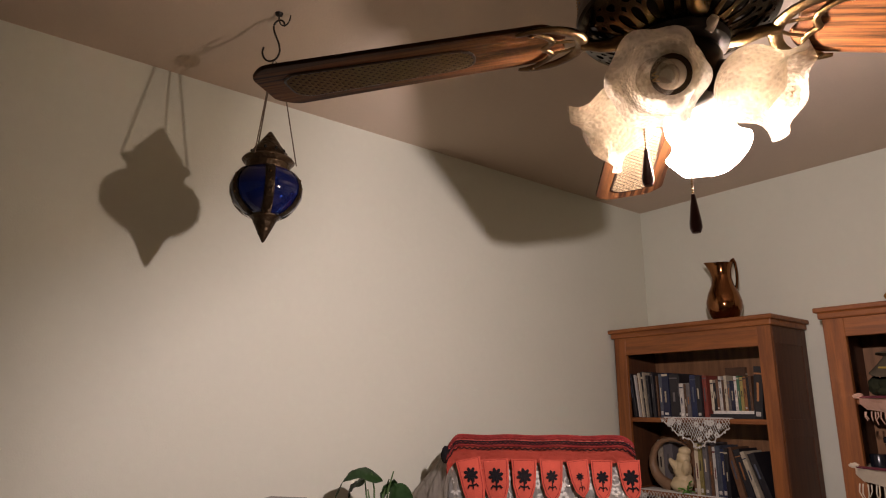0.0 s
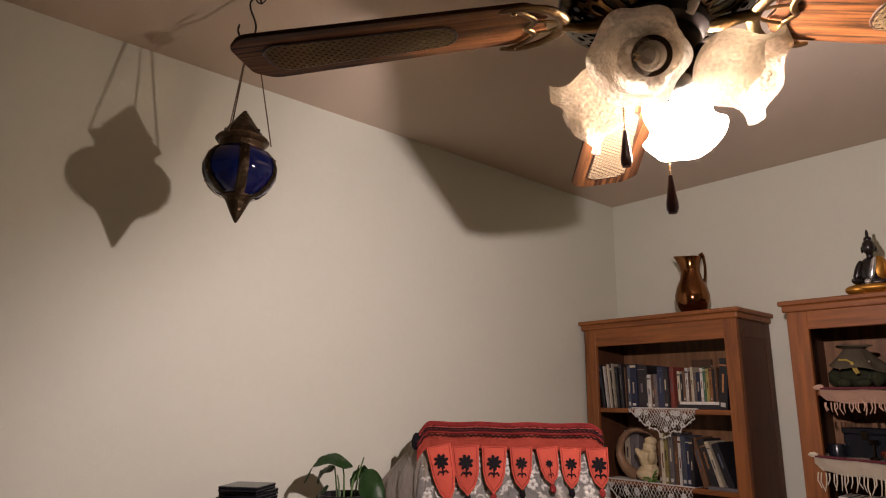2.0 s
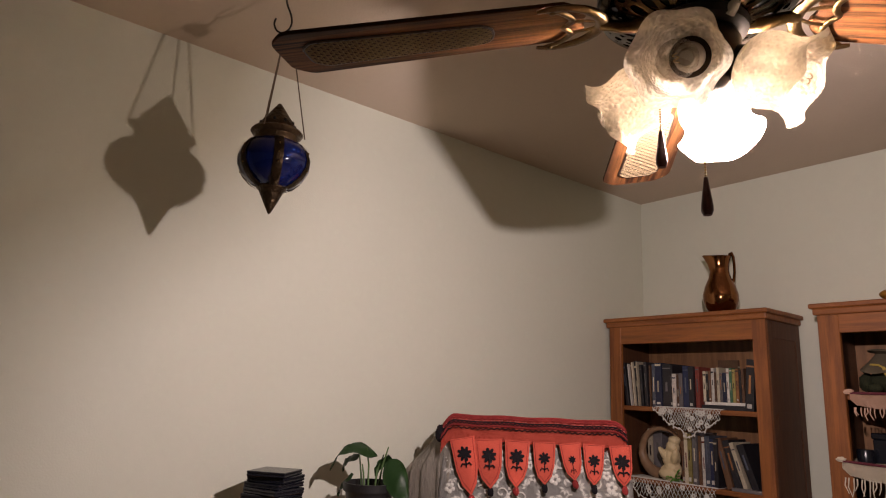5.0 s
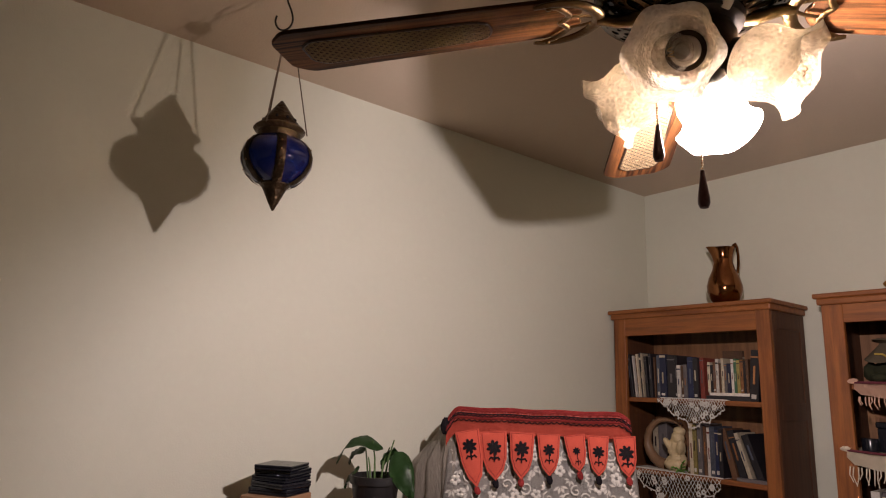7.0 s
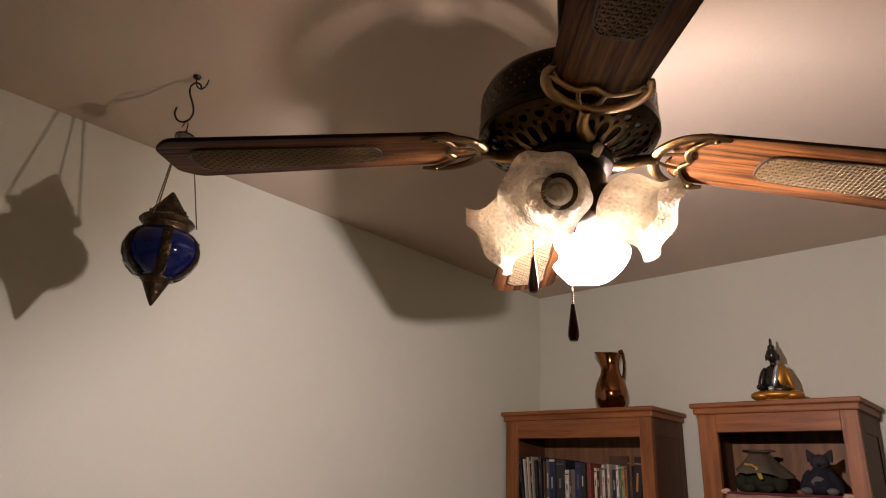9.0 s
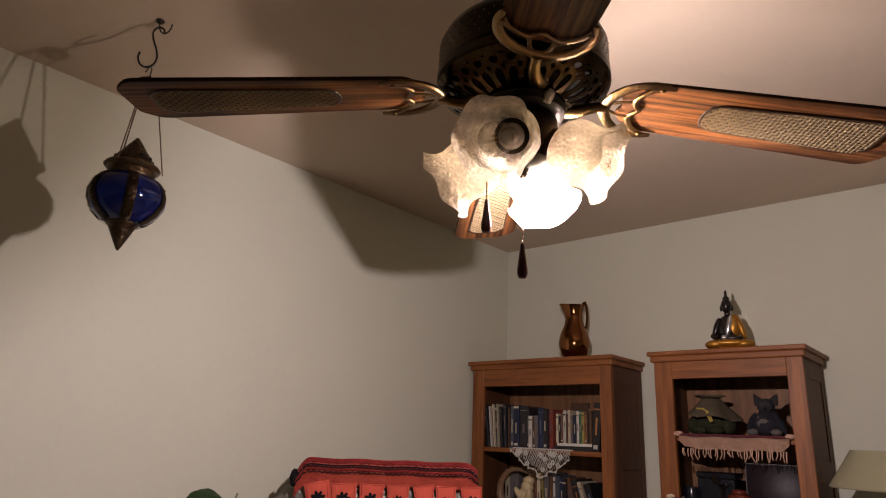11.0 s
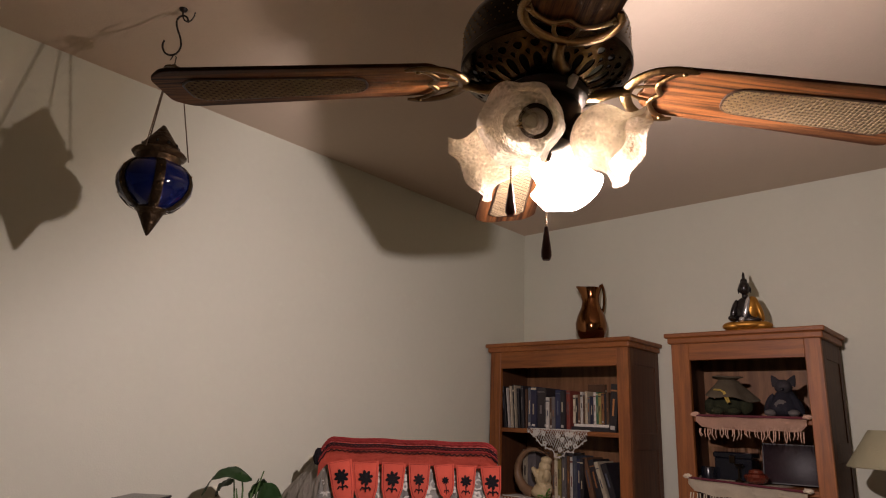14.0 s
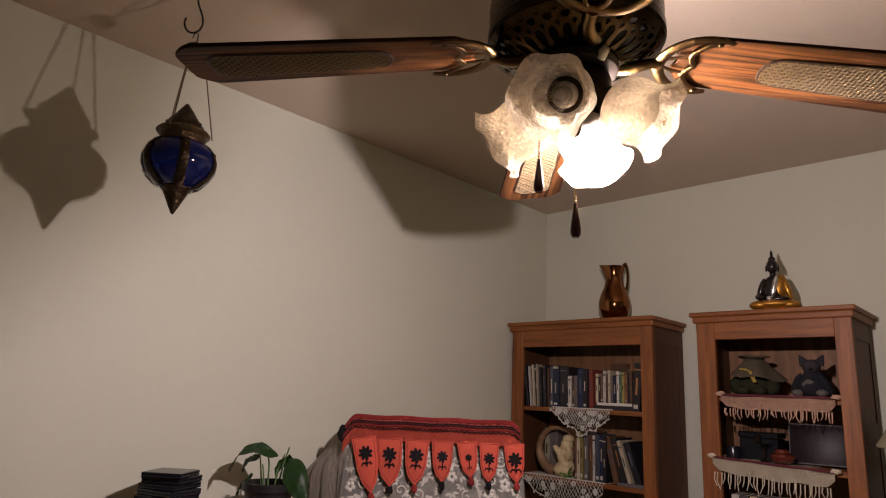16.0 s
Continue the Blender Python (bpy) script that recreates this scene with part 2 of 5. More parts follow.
M_PLUSH2 = mat("slate_blue_plush", (0.018, 0.018, 0.024), 0.95, vary=0.3, scale=25, bump=0.9, bump_scale=250, spec=0.1)
M_PLUSHG = mat("grey_plush", (0.12, 0.112, 0.105), 0.95, vary=0.2, bump=0.9, bump_scale=250, spec=0.1)
M_YELLOW = mat("mustard_ribbon", (0.42, 0.30, 0.06), 0.7)
M_REDGL = mat("ruby_glass", (0.13, 0.026, 0.014), 0.06, vary=0.2, spec=0.8)
M_PAGES = mat("book_pages", (0.62, 0.56, 0.44), 0.9, vary=0.12, fine=200)
M_WOODT = wood("table_walnut", (0.07, 0.03, 0.014), (0.16, 0.075, 0.035), 0.45, (1.3, 12, 12))


# ---- building helpers ----
def part(name, bm, material, parent=None, label="", smooth=None, at=None):
    """Links a bmesh as one mesh object; smooth: the angle up to which faces shade round."""
    me = bpy.data.meshes.new(name)
    bmesh.ops.recalc_face_normals(bm, faces=bm.faces[:])
    if smooth:
        for fc in bm.faces:
            fc.smooth = True
        for ed in bm.edges:
            ed.smooth = len(ed.link_faces) == 2 and ed.calc_face_angle(3.1) < radians(smooth)
    bm.to_mesh(me)
    bm.free()
    for m in material if isinstance(material, (list, tuple)) else (material,):
        me.materials.append(m)
    ob = new(name, me)
    if at is not None:
        ob.matrix_basis = at
    if parent:
        ob.parent = parent
    if label:
        ob["label"] = label
    return ob


def thing(name, place, label, category, group="", rz=0.0):
    ob = new(name)
    ob.empty_display_size = 0.05
    ob.matrix_basis = pose(*place, 0, 0, rz)
    return tagged(ob, label, category, group)


def slab(x0, y0, z0, x1, y1, z1, bevel=0.0, bm=None, seg=1):
    """A box between two corners, its edges bevelled."""
    own = bm is None
    b = bmesh.new()
    bmesh.ops.create_cube(b, size=1.0, matrix=Matrix.LocRotScale(((x0 + x1) / 2, (y0 + y1) / 2, (z0 + z1) / 2), None, (abs(x1 - x0), abs(y1 - y0), abs(z1 - z0))))
    if bevel:
        bmesh.ops.bevel(b, geom=b.edges[:], offset=bevel, segments=seg, affect="EDGES", profile=0.5)
    if own:
        return b
    merge(bm, b)
    return bm


def merge(bm, other, m=None):
    if m is not None:
        bmesh.ops.transform(other, matrix=m, verts=other.verts[:])
    me = bpy.data.meshes.new("scratch")
    other.to_mesh(me)
    other.free()
    bm.from_mesh(me)
    bpy.data.meshes.remove(me)


def lathe(profile, seg=40, ripple=None):
    """Turns (radius, height) pairs about z. ripple(radius, height, angle, k): offsets of radius and height."""
    bm = bmesh.new()
    rings = []
    for k, (r, z) in enumerate(profile):
        ring = []
        for i in range(seg):
            a = 2 * math.pi * i / seg
            dr, dz = ripple(r, z, a, k) if ripple else (0, 0)
            ring.append(bm.verts.new(((r + dr) * math.cos(a), (r + dr) * math.sin(a), z + dz)))
        rings.append(ring)
    for p, q in zip(rings, rings[1:]):
        for i in range(seg):
            j = (i + 1) % seg
            bm.faces.new((p[i], p[j], q[j], q[i]))
    bmesh.ops.remove_doubles(bm, verts=bm.verts[:], dist=1e-5)
    return bm


def tube(points, radius, seg=8, bm=None, closed=False):
    """A round bar along points; radius may be a list."""
    bm = bm or bmesh.new()
    pts = [Vector(p) for p in points]
    rad = radius if isinstance(radius, (list, tuple)) else [radius] * len(pts)
    rings, up = [], Vector((0.13, 0.21, 0.97)).normalized()
    n = len(pts)
    for k, p in enumerate(pts):
        if closed:
            d = pts[(k + 1) % n] - pts[k - 1]
        else:
            d = pts[min(k + 1, n - 1)] - pts[max(k - 1, 0)]
        d.normalize()
        s = d.cross(up)
        if s.length < 1e-3:
            s = d.cross(Vector((1, 0, 0)))
        s.normalize()
        u = s.cross(d)
        rings.append([bm.verts.new(p + rad[k] * (math.cos(2 * math.pi * i / seg) * s + math.sin(2 * math.pi * i / seg) * u)) for i in range(seg)])
    pairs = list(zip(rings, rings[1:])) + ([(rings[-1], rings[0])] if closed else [])
    for a, b in pairs:
        for i in range(seg):
            j = (i + 1) % seg
            bm.faces.new((a[i], a[j], b[j], b[i]))
    if not closed:
        bm.faces.new(rings[0][::-1])
        bm.faces.new(rings[-1])
    return bm


def plate(outline, thick, bevel=0.0, bm=None):
    """A flat outline in xy, raised to a plate between z = 0 and z = thick."""
    b = bmesh.new()
    face = b.faces.new([b.verts.new((x, y, 0)) for x, y in outline])
    got = bmesh.ops.extrude_face_region(b, geom=[face])
    bmesh.ops.translate(b, vec=(0, 0, thick), verts=[v for v in got["geom"] if isinstance(v, bmesh.types.BMVert)])
    if bevel:
        rim = [e for e in b.edges if len(e.link_faces) == 2 and abs(e.verts[0].co.z - e.verts[1].co.z) < 1e-6]
        bmesh.ops.bevel(b, geom=rim, offset=bevel, segments=2, affect="EDGES", profile=0.5)
    if bm is None:
        return b
    merge(bm, b)
    return bm


def blob(center, radii, bm=None, seg=14, lump=0.0, rot=None):
    b = bmesh.new()
    bmesh.ops.create_uvsphere(b, u_segments=seg, v_segments=max(6, seg // 2 + 2), radius=1.0)
    for v in b.verts:
        v.co *= 1 + lump * noise.noise(v.co * 1.7 + Vector(center) * 9)
    m = Matrix.LocRotScale(center, Euler([radians(a) for a in rot]) if rot else None, radii)
    bmesh.ops.transform(b, matrix=m, verts=b.verts[:])
    if bm is None:
        return b
    merge(bm, b)
    return bm


def rounded(pts, r, n=4):
    """Rounds the corners of a closed outline."""
    out = []
    for k, p in enumerate(pts):
        p, a, b = Vector(p), Vector(pts[k - 1]), Vector(pts[(k + 1) % len(pts)])
        rr = r[k] if isinstance(r, (list, tuple)) else r
        u, v = (a - p).normalized(), (b - p).normalized()
        s, e = p + u * rr, p + v * rr
        for i in range(n + 1):
            t = i / n
            out.append(tuple((1 - t) ** 2 * s + 2 * t * (1 - t) * p + t * t * e))
    return out


def smooth_line(pts, n=5):
    """Catmull-Rom through the points."""
    q = [Vector(p) for p in pts]
    q = [2 * q[0] - q[1]] + q + [2 * q[-1] - q[-2]]
    out = []
    for a, b, c, d in zip(q, q[1:], q[2:], q[3:]):
        for i in range(n):
            t = i / n
            out.append(0.5 * (2 * b + (c - a) * t + (2 * a - 5 * b + 4 * c - d) * t * t + (3 * b - a - 3 * c + d) * t ** 3))
    return out + [q[-2]]


# ---- the room ----
def setting(name, bm, m, label):
    return tagged(part(name, bm, m), label, name.split("_")[0], kind="structure")


setting("floor", slab(WX - 0.15, FY - 0.15, -0.12, RX + 0.15, WY + 0.15, 0), M_FLOOR, "beige carpeted floor of a living room")
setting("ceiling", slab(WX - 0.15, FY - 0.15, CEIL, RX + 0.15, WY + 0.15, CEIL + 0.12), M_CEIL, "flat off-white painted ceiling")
setting("wall_west", slab(WX - 0.12, FY - 0.12, 0, WX, WY + 0.12, CEIL), M_WALL, "bare cream painted wall with cast shadows")
setting("wall_north", slab(WX, WY, 0, RX, WY + 0.12, CEIL), M_WALL, "cream painted wall behind the bookcases")
setting("wall_east", slab(RX, FY, 0, RX + 0.12, WY + 0.12, CEIL), M_WALL, "plain cream painted wall")
setting("wall_south", slab(WX, FY - 0.12, 0, RX + 0.12, FY, CEIL), M_WALL, "plain cream painted wall")
bb = slab(WX, FY, 0, WX + 0.014, WY, 0.09, 0.004)
slab(WX + 0.014, WY - 0.014, 0, RX, WY, 0.09, 0.004, bb)
setting("baseboard", bb, M_TRIM, "low white painted baseboard")


# ---- ceiling fan ----
def fan_blade(fan, angle):
    """Blade in its own axes: x outwards, y across, z up; the underside carries the cane panel."""
    place = Matrix.Translation((0, 0, 0.027)) @ Matrix.Rotation(radians(angle), 4, "Z") @ Matrix.Rotation(radians(5.0), 4, "Y") @ Matrix.Rotation(radians(-7.4), 4, "X")
    R0, R1, W = 0.174, 0.665, 0.081
    outline = rounded([(R0, 0.0), (R0 - 0.008, -0.022), (R0 + 0.008, -0.046), (R0 + 0.030, -0.064), (R1 - 0.028, -W), (R1, -W + 0.032), (R1, W - 0.032), (R1 - 0.028, W), (R0 + 0.030, 0.064), (R0 + 0.008, 0.046), (R0 - 0.008, 0.022)],
                      [0.004, 0.010, 0.008, 0.008, 0.016, 0.012, 0.012, 0.016, 0.008, 0.008, 0.010])
    bl = part("blade", plate(outline, 0.007, 0.0018), [M_BLADE], fan, at=place)
    p0, p1 = 0.312, R1 - 0.045
    ring = rounded([(p0, -0.033), (p1 - 0.02, -0.046), (p1, -0.026), (p1, 0.026), (p1 - 0.02, 0.046), (p0, 0.033)], [0.032, 0.008, 0.01, 0.01, 0.008, 0.032])
    bm = bmesh.new()
    tube([(x, y, -0.0008) for x, y in ring], 0.0026, 6, bm, closed=True)
    part("panel_groove", bm, M_EDGE, bl)
    bm = bmesh.new()
    plate([(x, y) for x, y in ring], 0.0012, 0, bm)
    bmesh.ops.translate(bm, vec=(0, 0, -0.0014), verts=bm.verts[:])
    part("cane_backing", bm, M_CANEGAP, bl)
    # woven strands, clipped to the panel's outline
    poly = [Vector(p) for p in ring]

    def span(a, d):
        """Where the line a + t d crosses the outline."""
        cuts = []
        for k, p in enumerate(poly):
            q = poly[k - 1] - p
            den = d.x * q.y - d.y * q.x
            if abs(den) > 1e-9:
                w = p - a
                t, s = (w.x * q.y - w.y * q.x) / den, (w.x * d.y - w.y * d.x) / den
                if 0 <= s < 1:
                    cuts.append(t)
        return (min(cuts), max(cuts)) if len(cuts) > 1 else None

    bm = bmesh.new()
    for slant, step, half in ((45, 0.0110, 0.0017), (-45, 0.0110, 0.0017), (0, 0.0078, 0.0007), (90, 0.0078, 0.0007)):
        d = Vector((math.cos(radians(slant)), math.sin(radians(slant))))
        nrm = Vector((-d.y, d.x))
        lift = {45: 0.0, -45: 0.0007, 0: 0.0013, 90: 0.0018}[slant]
        for k in range(-60, 61):
            a = Vector(((p0 + p1) / 2, 0)) + nrm * k * step
            got = span(a, d)
            if got and got[1] - got[0] > 0.006:
                u, v = a + d * (got[0] + 0.002), a + d * (got[1] - 0.002)
                w = nrm * half
                z = -0.0020 - lift
                quad = [bm.verts.new((*(c), z)) for c in (u - w, v - w, v + w, u + w)]
                lower = [bm.verts.new((c.co.x, c.co.y, z + 0.0006)) for c in quad]
                bm.faces.new(quad)
                for i in range(4):
                    bm.faces.new((quad[i], quad[i - 1], lower[i - 1], lower[i]))
    part("cane_panel", bm, M_CANE, bl, "woven cane inset panel")["kind"] = "stuff"
    # the bracket: a flat curved arm, a crescent round the blade's root, a cusped inner rail and two spokes
    def bar(pts, radii, bm, flat=0.55):
        b = tube(pts, radii, 10)
        for v in b.verts:
            v.co.z = -0.006 + (v.co.z + 0.006) * flat
        merge(bm, b)

    bm = bmesh.new()
    tube([(0.060, 0.022, -0.002), (0.078, 0.018, -0.014), (0.096, 0.008, -0.019), (0.116, 0.001, -0.015), (0.132, 0, -0.010), (0.145, 0, -0.007)], [0.013, 0.013, 0.0115, 0.010, 0.009, 0.010], 12, bm)
    half = [(0.244, 0.064), (0.224, 0.069), (0.198, 0.067), (0.174, 0.056), (0.156, 0.038), (0.146, 0.018), (0.143, 0.0)]
    arc = smooth_line([(x, y, -0.006) for x, y in half] + [(x, -y, -0.006) for x, y in half[-2::-1]])
    n = len(arc)
    bar(arc, [0.0040 + 0.0065 * math.sin(math.pi * i / (n - 1)) ** 0.6 for i in range(n)], bm)
    inner = [(0.228, 0.064), (0.210, 0.055), (0.197, 0.040), (0.190, 0.024), (0.195, 0.010), (0.202, 0.0)]
    rail = smooth_line([(x, y, -0.006) for x, y in inner] + [(x, -y, -0.006) for x, y in inner[-2::-1]])
    bar(rail, 0.0052, bm)
    for sgn in (-1, 1):
        bar([(0.146, sgn * 0.007, -0.006), (0.166, sgn * 0.016, -0.006), (0.191, sgn * 0.020, -0.006)], 0.0036, bm)
        blob((0.222, sgn * 0.062, -0.0095), (0.0046, 0.0046, 0.0028), bm, 10)
    part("blade_bracket", bm, M_BRASSY, fan, "open-work antique brass bracket", 40, place)


M_BRASSY = mat("worn_bracket_brass", (0.175, 0.118, 0.056), 0.33, 1.0, vary=0.55, scale=35, bump=0.35, bump_scale=120)


def slotted_plate(sectors):
    """A shallow cast dish: in each sector a long oval slot and a small outer one go right through."""
    bm = bmesh.new()
    step = 2 * math.pi / sectors

    def spot(r, a):
        return (r * math.cos(a), r * math.sin(a), -0.004 + 0.034 * max(0.0, (r - 0.070) / 0.076) ** 1.35)

    def cell(r0, r1, a0, hole):
        rm, rh, ah = (r0 + r1) / 2, (r1 - r0) / 2, step / 2
        outer, inner = [], []
        for i in range(16):
            t = 2 * math.pi * (i + 0.5) / 16
            c, d = math.cos(t), math.sin(t)
            k = 1 / max(abs(c), abs(d))
            outer.append(bm.verts.new(spot(rm + rh * c * k, a0 + ah * d * k)))
            taper = 1 + 0.22 * c
            inner.append(bm.verts.new(spot(rm + rh * hole[0] * c, a0 + ah * hole[1] * d * taper)))
        for i in range(16):
            bm.faces.new((outer[i], outer[i - 1], inner[i - 1], inner[i]))

    for s in range(sectors):
        a = s * step
        cell(0.070, 0.116, a, (0.80, 0.62))
        cell(0.116, 0.136, a + step * 0.0, (0.56, 0.50))
        for i in range(4):
            a0, a1 = a - step / 2 + step * i / 4, a - step / 2 + step * (i + 1) / 4
            for r0, r1 in ((0.136, 0.142), (0.142, 0.146)):
                bm.faces.new([bm.verts.new(spot(*q)) for q in ((r0, a0), (r1, a0), (r1, a1), (r0, a1))])
    bmesh.ops.remove_doubles(bm, verts=bm.verts[:], dist=2e-4)
    bmesh.ops.recalc_face_normals(bm, faces=bm.faces[:])
    bmesh.ops.solidify(bm, geom=bm.faces[:], thickness=0.0032)
    return bm


def ceiling_fan():
    fan = thing("ceiling_fan", FAN, "bronze ceiling fan with four cane-inset oak blades and tulip lights", "ceiling fan")
    top = CEIL - FAN.z
    part("canopy", lathe([(0.0, top - 0.001), (0.066, top - 0.001), (0.070, top - 0.012), (0.062, top - 0.035), (0.040, top - 0.055), (0.018, top - 0.064), (0.0, top - 0.064)]), M_BRONZE, fan, smooth=40)
    part("downrod", lathe([(0.0, 0.13), (0.0125, 0.13), (0.0125, top - 0.05), (0.0, top - 0.05)], 20), M_BRONZE, fan, smooth=40)
    part("motor_housing", lathe([(0.0, 0.178), (0.030, 0.178), (0.034, 0.160), (0.060, 0.150), (0.112, 0.138), (0.138, 0.122), (0.146, 0.104), (0.146, 0.052), (0.149, 0.048), (0.149, 0.036), (0.144, 0.032), (0.0, 0.040)], 64), M_BRONZE, fan, smooth=35)
    # small round vents high on the housing
    bm = bmesh.new()
    for i in range(56):
        for j in range(4):
            a = 2 * math.pi * (i + 0.5 * (j % 2)) / 56
            blob((0.1462 * math.cos(a), 0.1462 * math.sin(a), 0.066 + j * 0.011), (0.0016, 0.0016, 0.0016), bm, 6)
    part("housing_perforations", bm, M_BRASS, fan)["kind"] = "stuff"
    # the flared, slotted underside; a near-black sheet paints in the shade behind its slots
    part("vent_backing", lathe([(0.142, 0.031), (0.118, 0.026), (0.070, 0.010), (0.0, 0.010)], 48), M_VOIDSHADE, fan)
    part("vent_plate", slotted_plate(28), M_RIB, fan, "cast bronze plate with oval slots", 50)
    part("hub_plate", lathe([(0.0, -0.002), (0.068, -0.002), (0.073, -0.008), (0.071, -0.020), (0.060, -0.026), (0.0, -0.026)], 48), M_BLACK, fan, smooth=40)
    part("switch_housing", lathe([(0.0, -0.02), (0.054, -0.02), (0.057, -0.030), (0.060, -0.036), (0.060, -0.070), (0.056, -0.078), (0.046, -0.086), (0.044, -0.104), (0.030, -0.114), (0.012, -0.118), (0.008, -0.130), (0.0, -0.133)], 40), M_BRONZE, fan, smooth=40)
    part("wire_cap", lathe([(0.0, 0.020), (0.006, 0.019), (0.0085, 0.010), (0.0095, 0.0), (0.0, 0.0)], 14), M_TRIM, fan, "small white plastic cap", 40, pose(0.060, -0.022, -0.018, 60, 0, 70))
    for k in range(4):
        fan_blade(fan, BLADE0 + 90 * k)
    for k in range(4):
        light_arm(fan, SHADES[k], k == LIT)
    # pull chains with turned wooden fobs
    for (x, y, z0, z1) in CHAINS:
        ch = bmesh.new()
        z = z0
        while z > z1 + 0.052:
            blob((x, y, z), (0.0018, 0.0018, 0.0018), ch, 6)
            z -= 0.0042
        chain = part("pull_chain", ch, M_BRASS, fan)
        part("chain_fob", lathe([(0.0, z1 + 0.056), (0.003, z1 + 0.056), (0.0036, z1 + 0.050), (0.0055, z1 + 0.036), (0.0085, z1 + 0.014), (0.0085, z1 + 0.006), (0.006, z1), (0.0, z1)], 16), M_FOB, chain, "dark turned wood fob", 50, pose(x, y, 0))
    return fan


def light_arm(fan, angle, lit):
    """One arm: socket, tulip shade and bulb, in axes where z points out of the shade's mouth."""
    a = radians(angle)
    out = Vector((math.cos(a), math.sin(a), 0))
    root = Vector((0, 0, -0.062)) + out * 0.030
    neck = Vector((0, 0, -0.076)) + out * 0.045
    axis = (out * math.cos(radians(SHADE_TILT)) + Vector((0, 0, -math.sin(radians(SHADE_TILT))))).normalized()
    m = Matrix.Translation(neck) @ axis.to_track_quat("Z", "Y").to_matrix().to_4x4()
    arm = part("light_arm", tube([root, (root + neck) / 2 + Vector((0, 0, 0.006)), neck], [0.010, 0.009, 0.012], 12), M_BRONZE, fan, smooth=50)
    part("fitter", lathe([(0.0, -0.006), (0.018, -0.006), (0.027, 0.002), (0.029, 0.016), (0.026, 0.017), (0.0, 0.012)], 28), M_BRONZE, arm, smooth=40, at=m)
    part("socket", lathe([(0.0, 0.008), (0.0215, 0.008), (0.0215, 0.021), (0.019, 0.024), (0.0145, 0.025), (0.0135, 0.036), (0.011, 0.040), (0.0, 0.040)], 24), M_SOCKET, arm, smooth=40, at=m)

    def frill(r, z, t, k):
        g = max(0.0, (z - 0.050) / 0.060)
        return 0.0040 * g * g * math.cos(6 * t + FRILL), -0.0050 * g * g * math.cos(6 * t + FRILL + 0.4)

    prof = [(0.026, 0.012), (0.035, 0.017), (0.046, 0.027), (0.0525, 0.040), (0.054, 0.054), (0.0515, 0.067), (0.0495, 0.079), (0.0505, 0.090), (0.0545, 0.099), (0.0600, 0.106), (0.0650, 0.1105)]
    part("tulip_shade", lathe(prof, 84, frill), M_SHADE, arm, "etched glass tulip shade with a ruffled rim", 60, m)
    bulb = part("bulb", lathe([(0.0, 0.039), (0.0105, 0.040), (0.012, 0.056), (0.021, 0.076), (0.0265, 0.094), (0.0265, 0.107), (0.019, 0.118), (0.0, 0.123)], 28), M_BULB, arm, "clear glass bulb", 60, m)
    fil = bmesh.new()
    tube([(0.004 * math.cos(i * 0.9), 0.010 * (i / 10 - 0.9) + 0.004, 0.108 + 0.0025 * math.sin(i * 0.9)) for i in range(14)], 0.0008, 5, fil)
    part("filament", fil, M_FIL if lit else M_BRASS, bulb)


BLADE0, SHADES, SHADE_TILT, LIT, FRILL = 42.9, (-73.0, 17.0, 107.0, 197.0), 28.0, 2, 1.2
CHAINS = [(-0.046, -0.036, -0.085, -0.228), (0.004, -0.005, -0.085, -0.304)]
ceiling_fan()


# ---- hanging lantern ----
LX, LY, LTIP, LSIZE = -1.037, 1.463, 1.766, 1.056


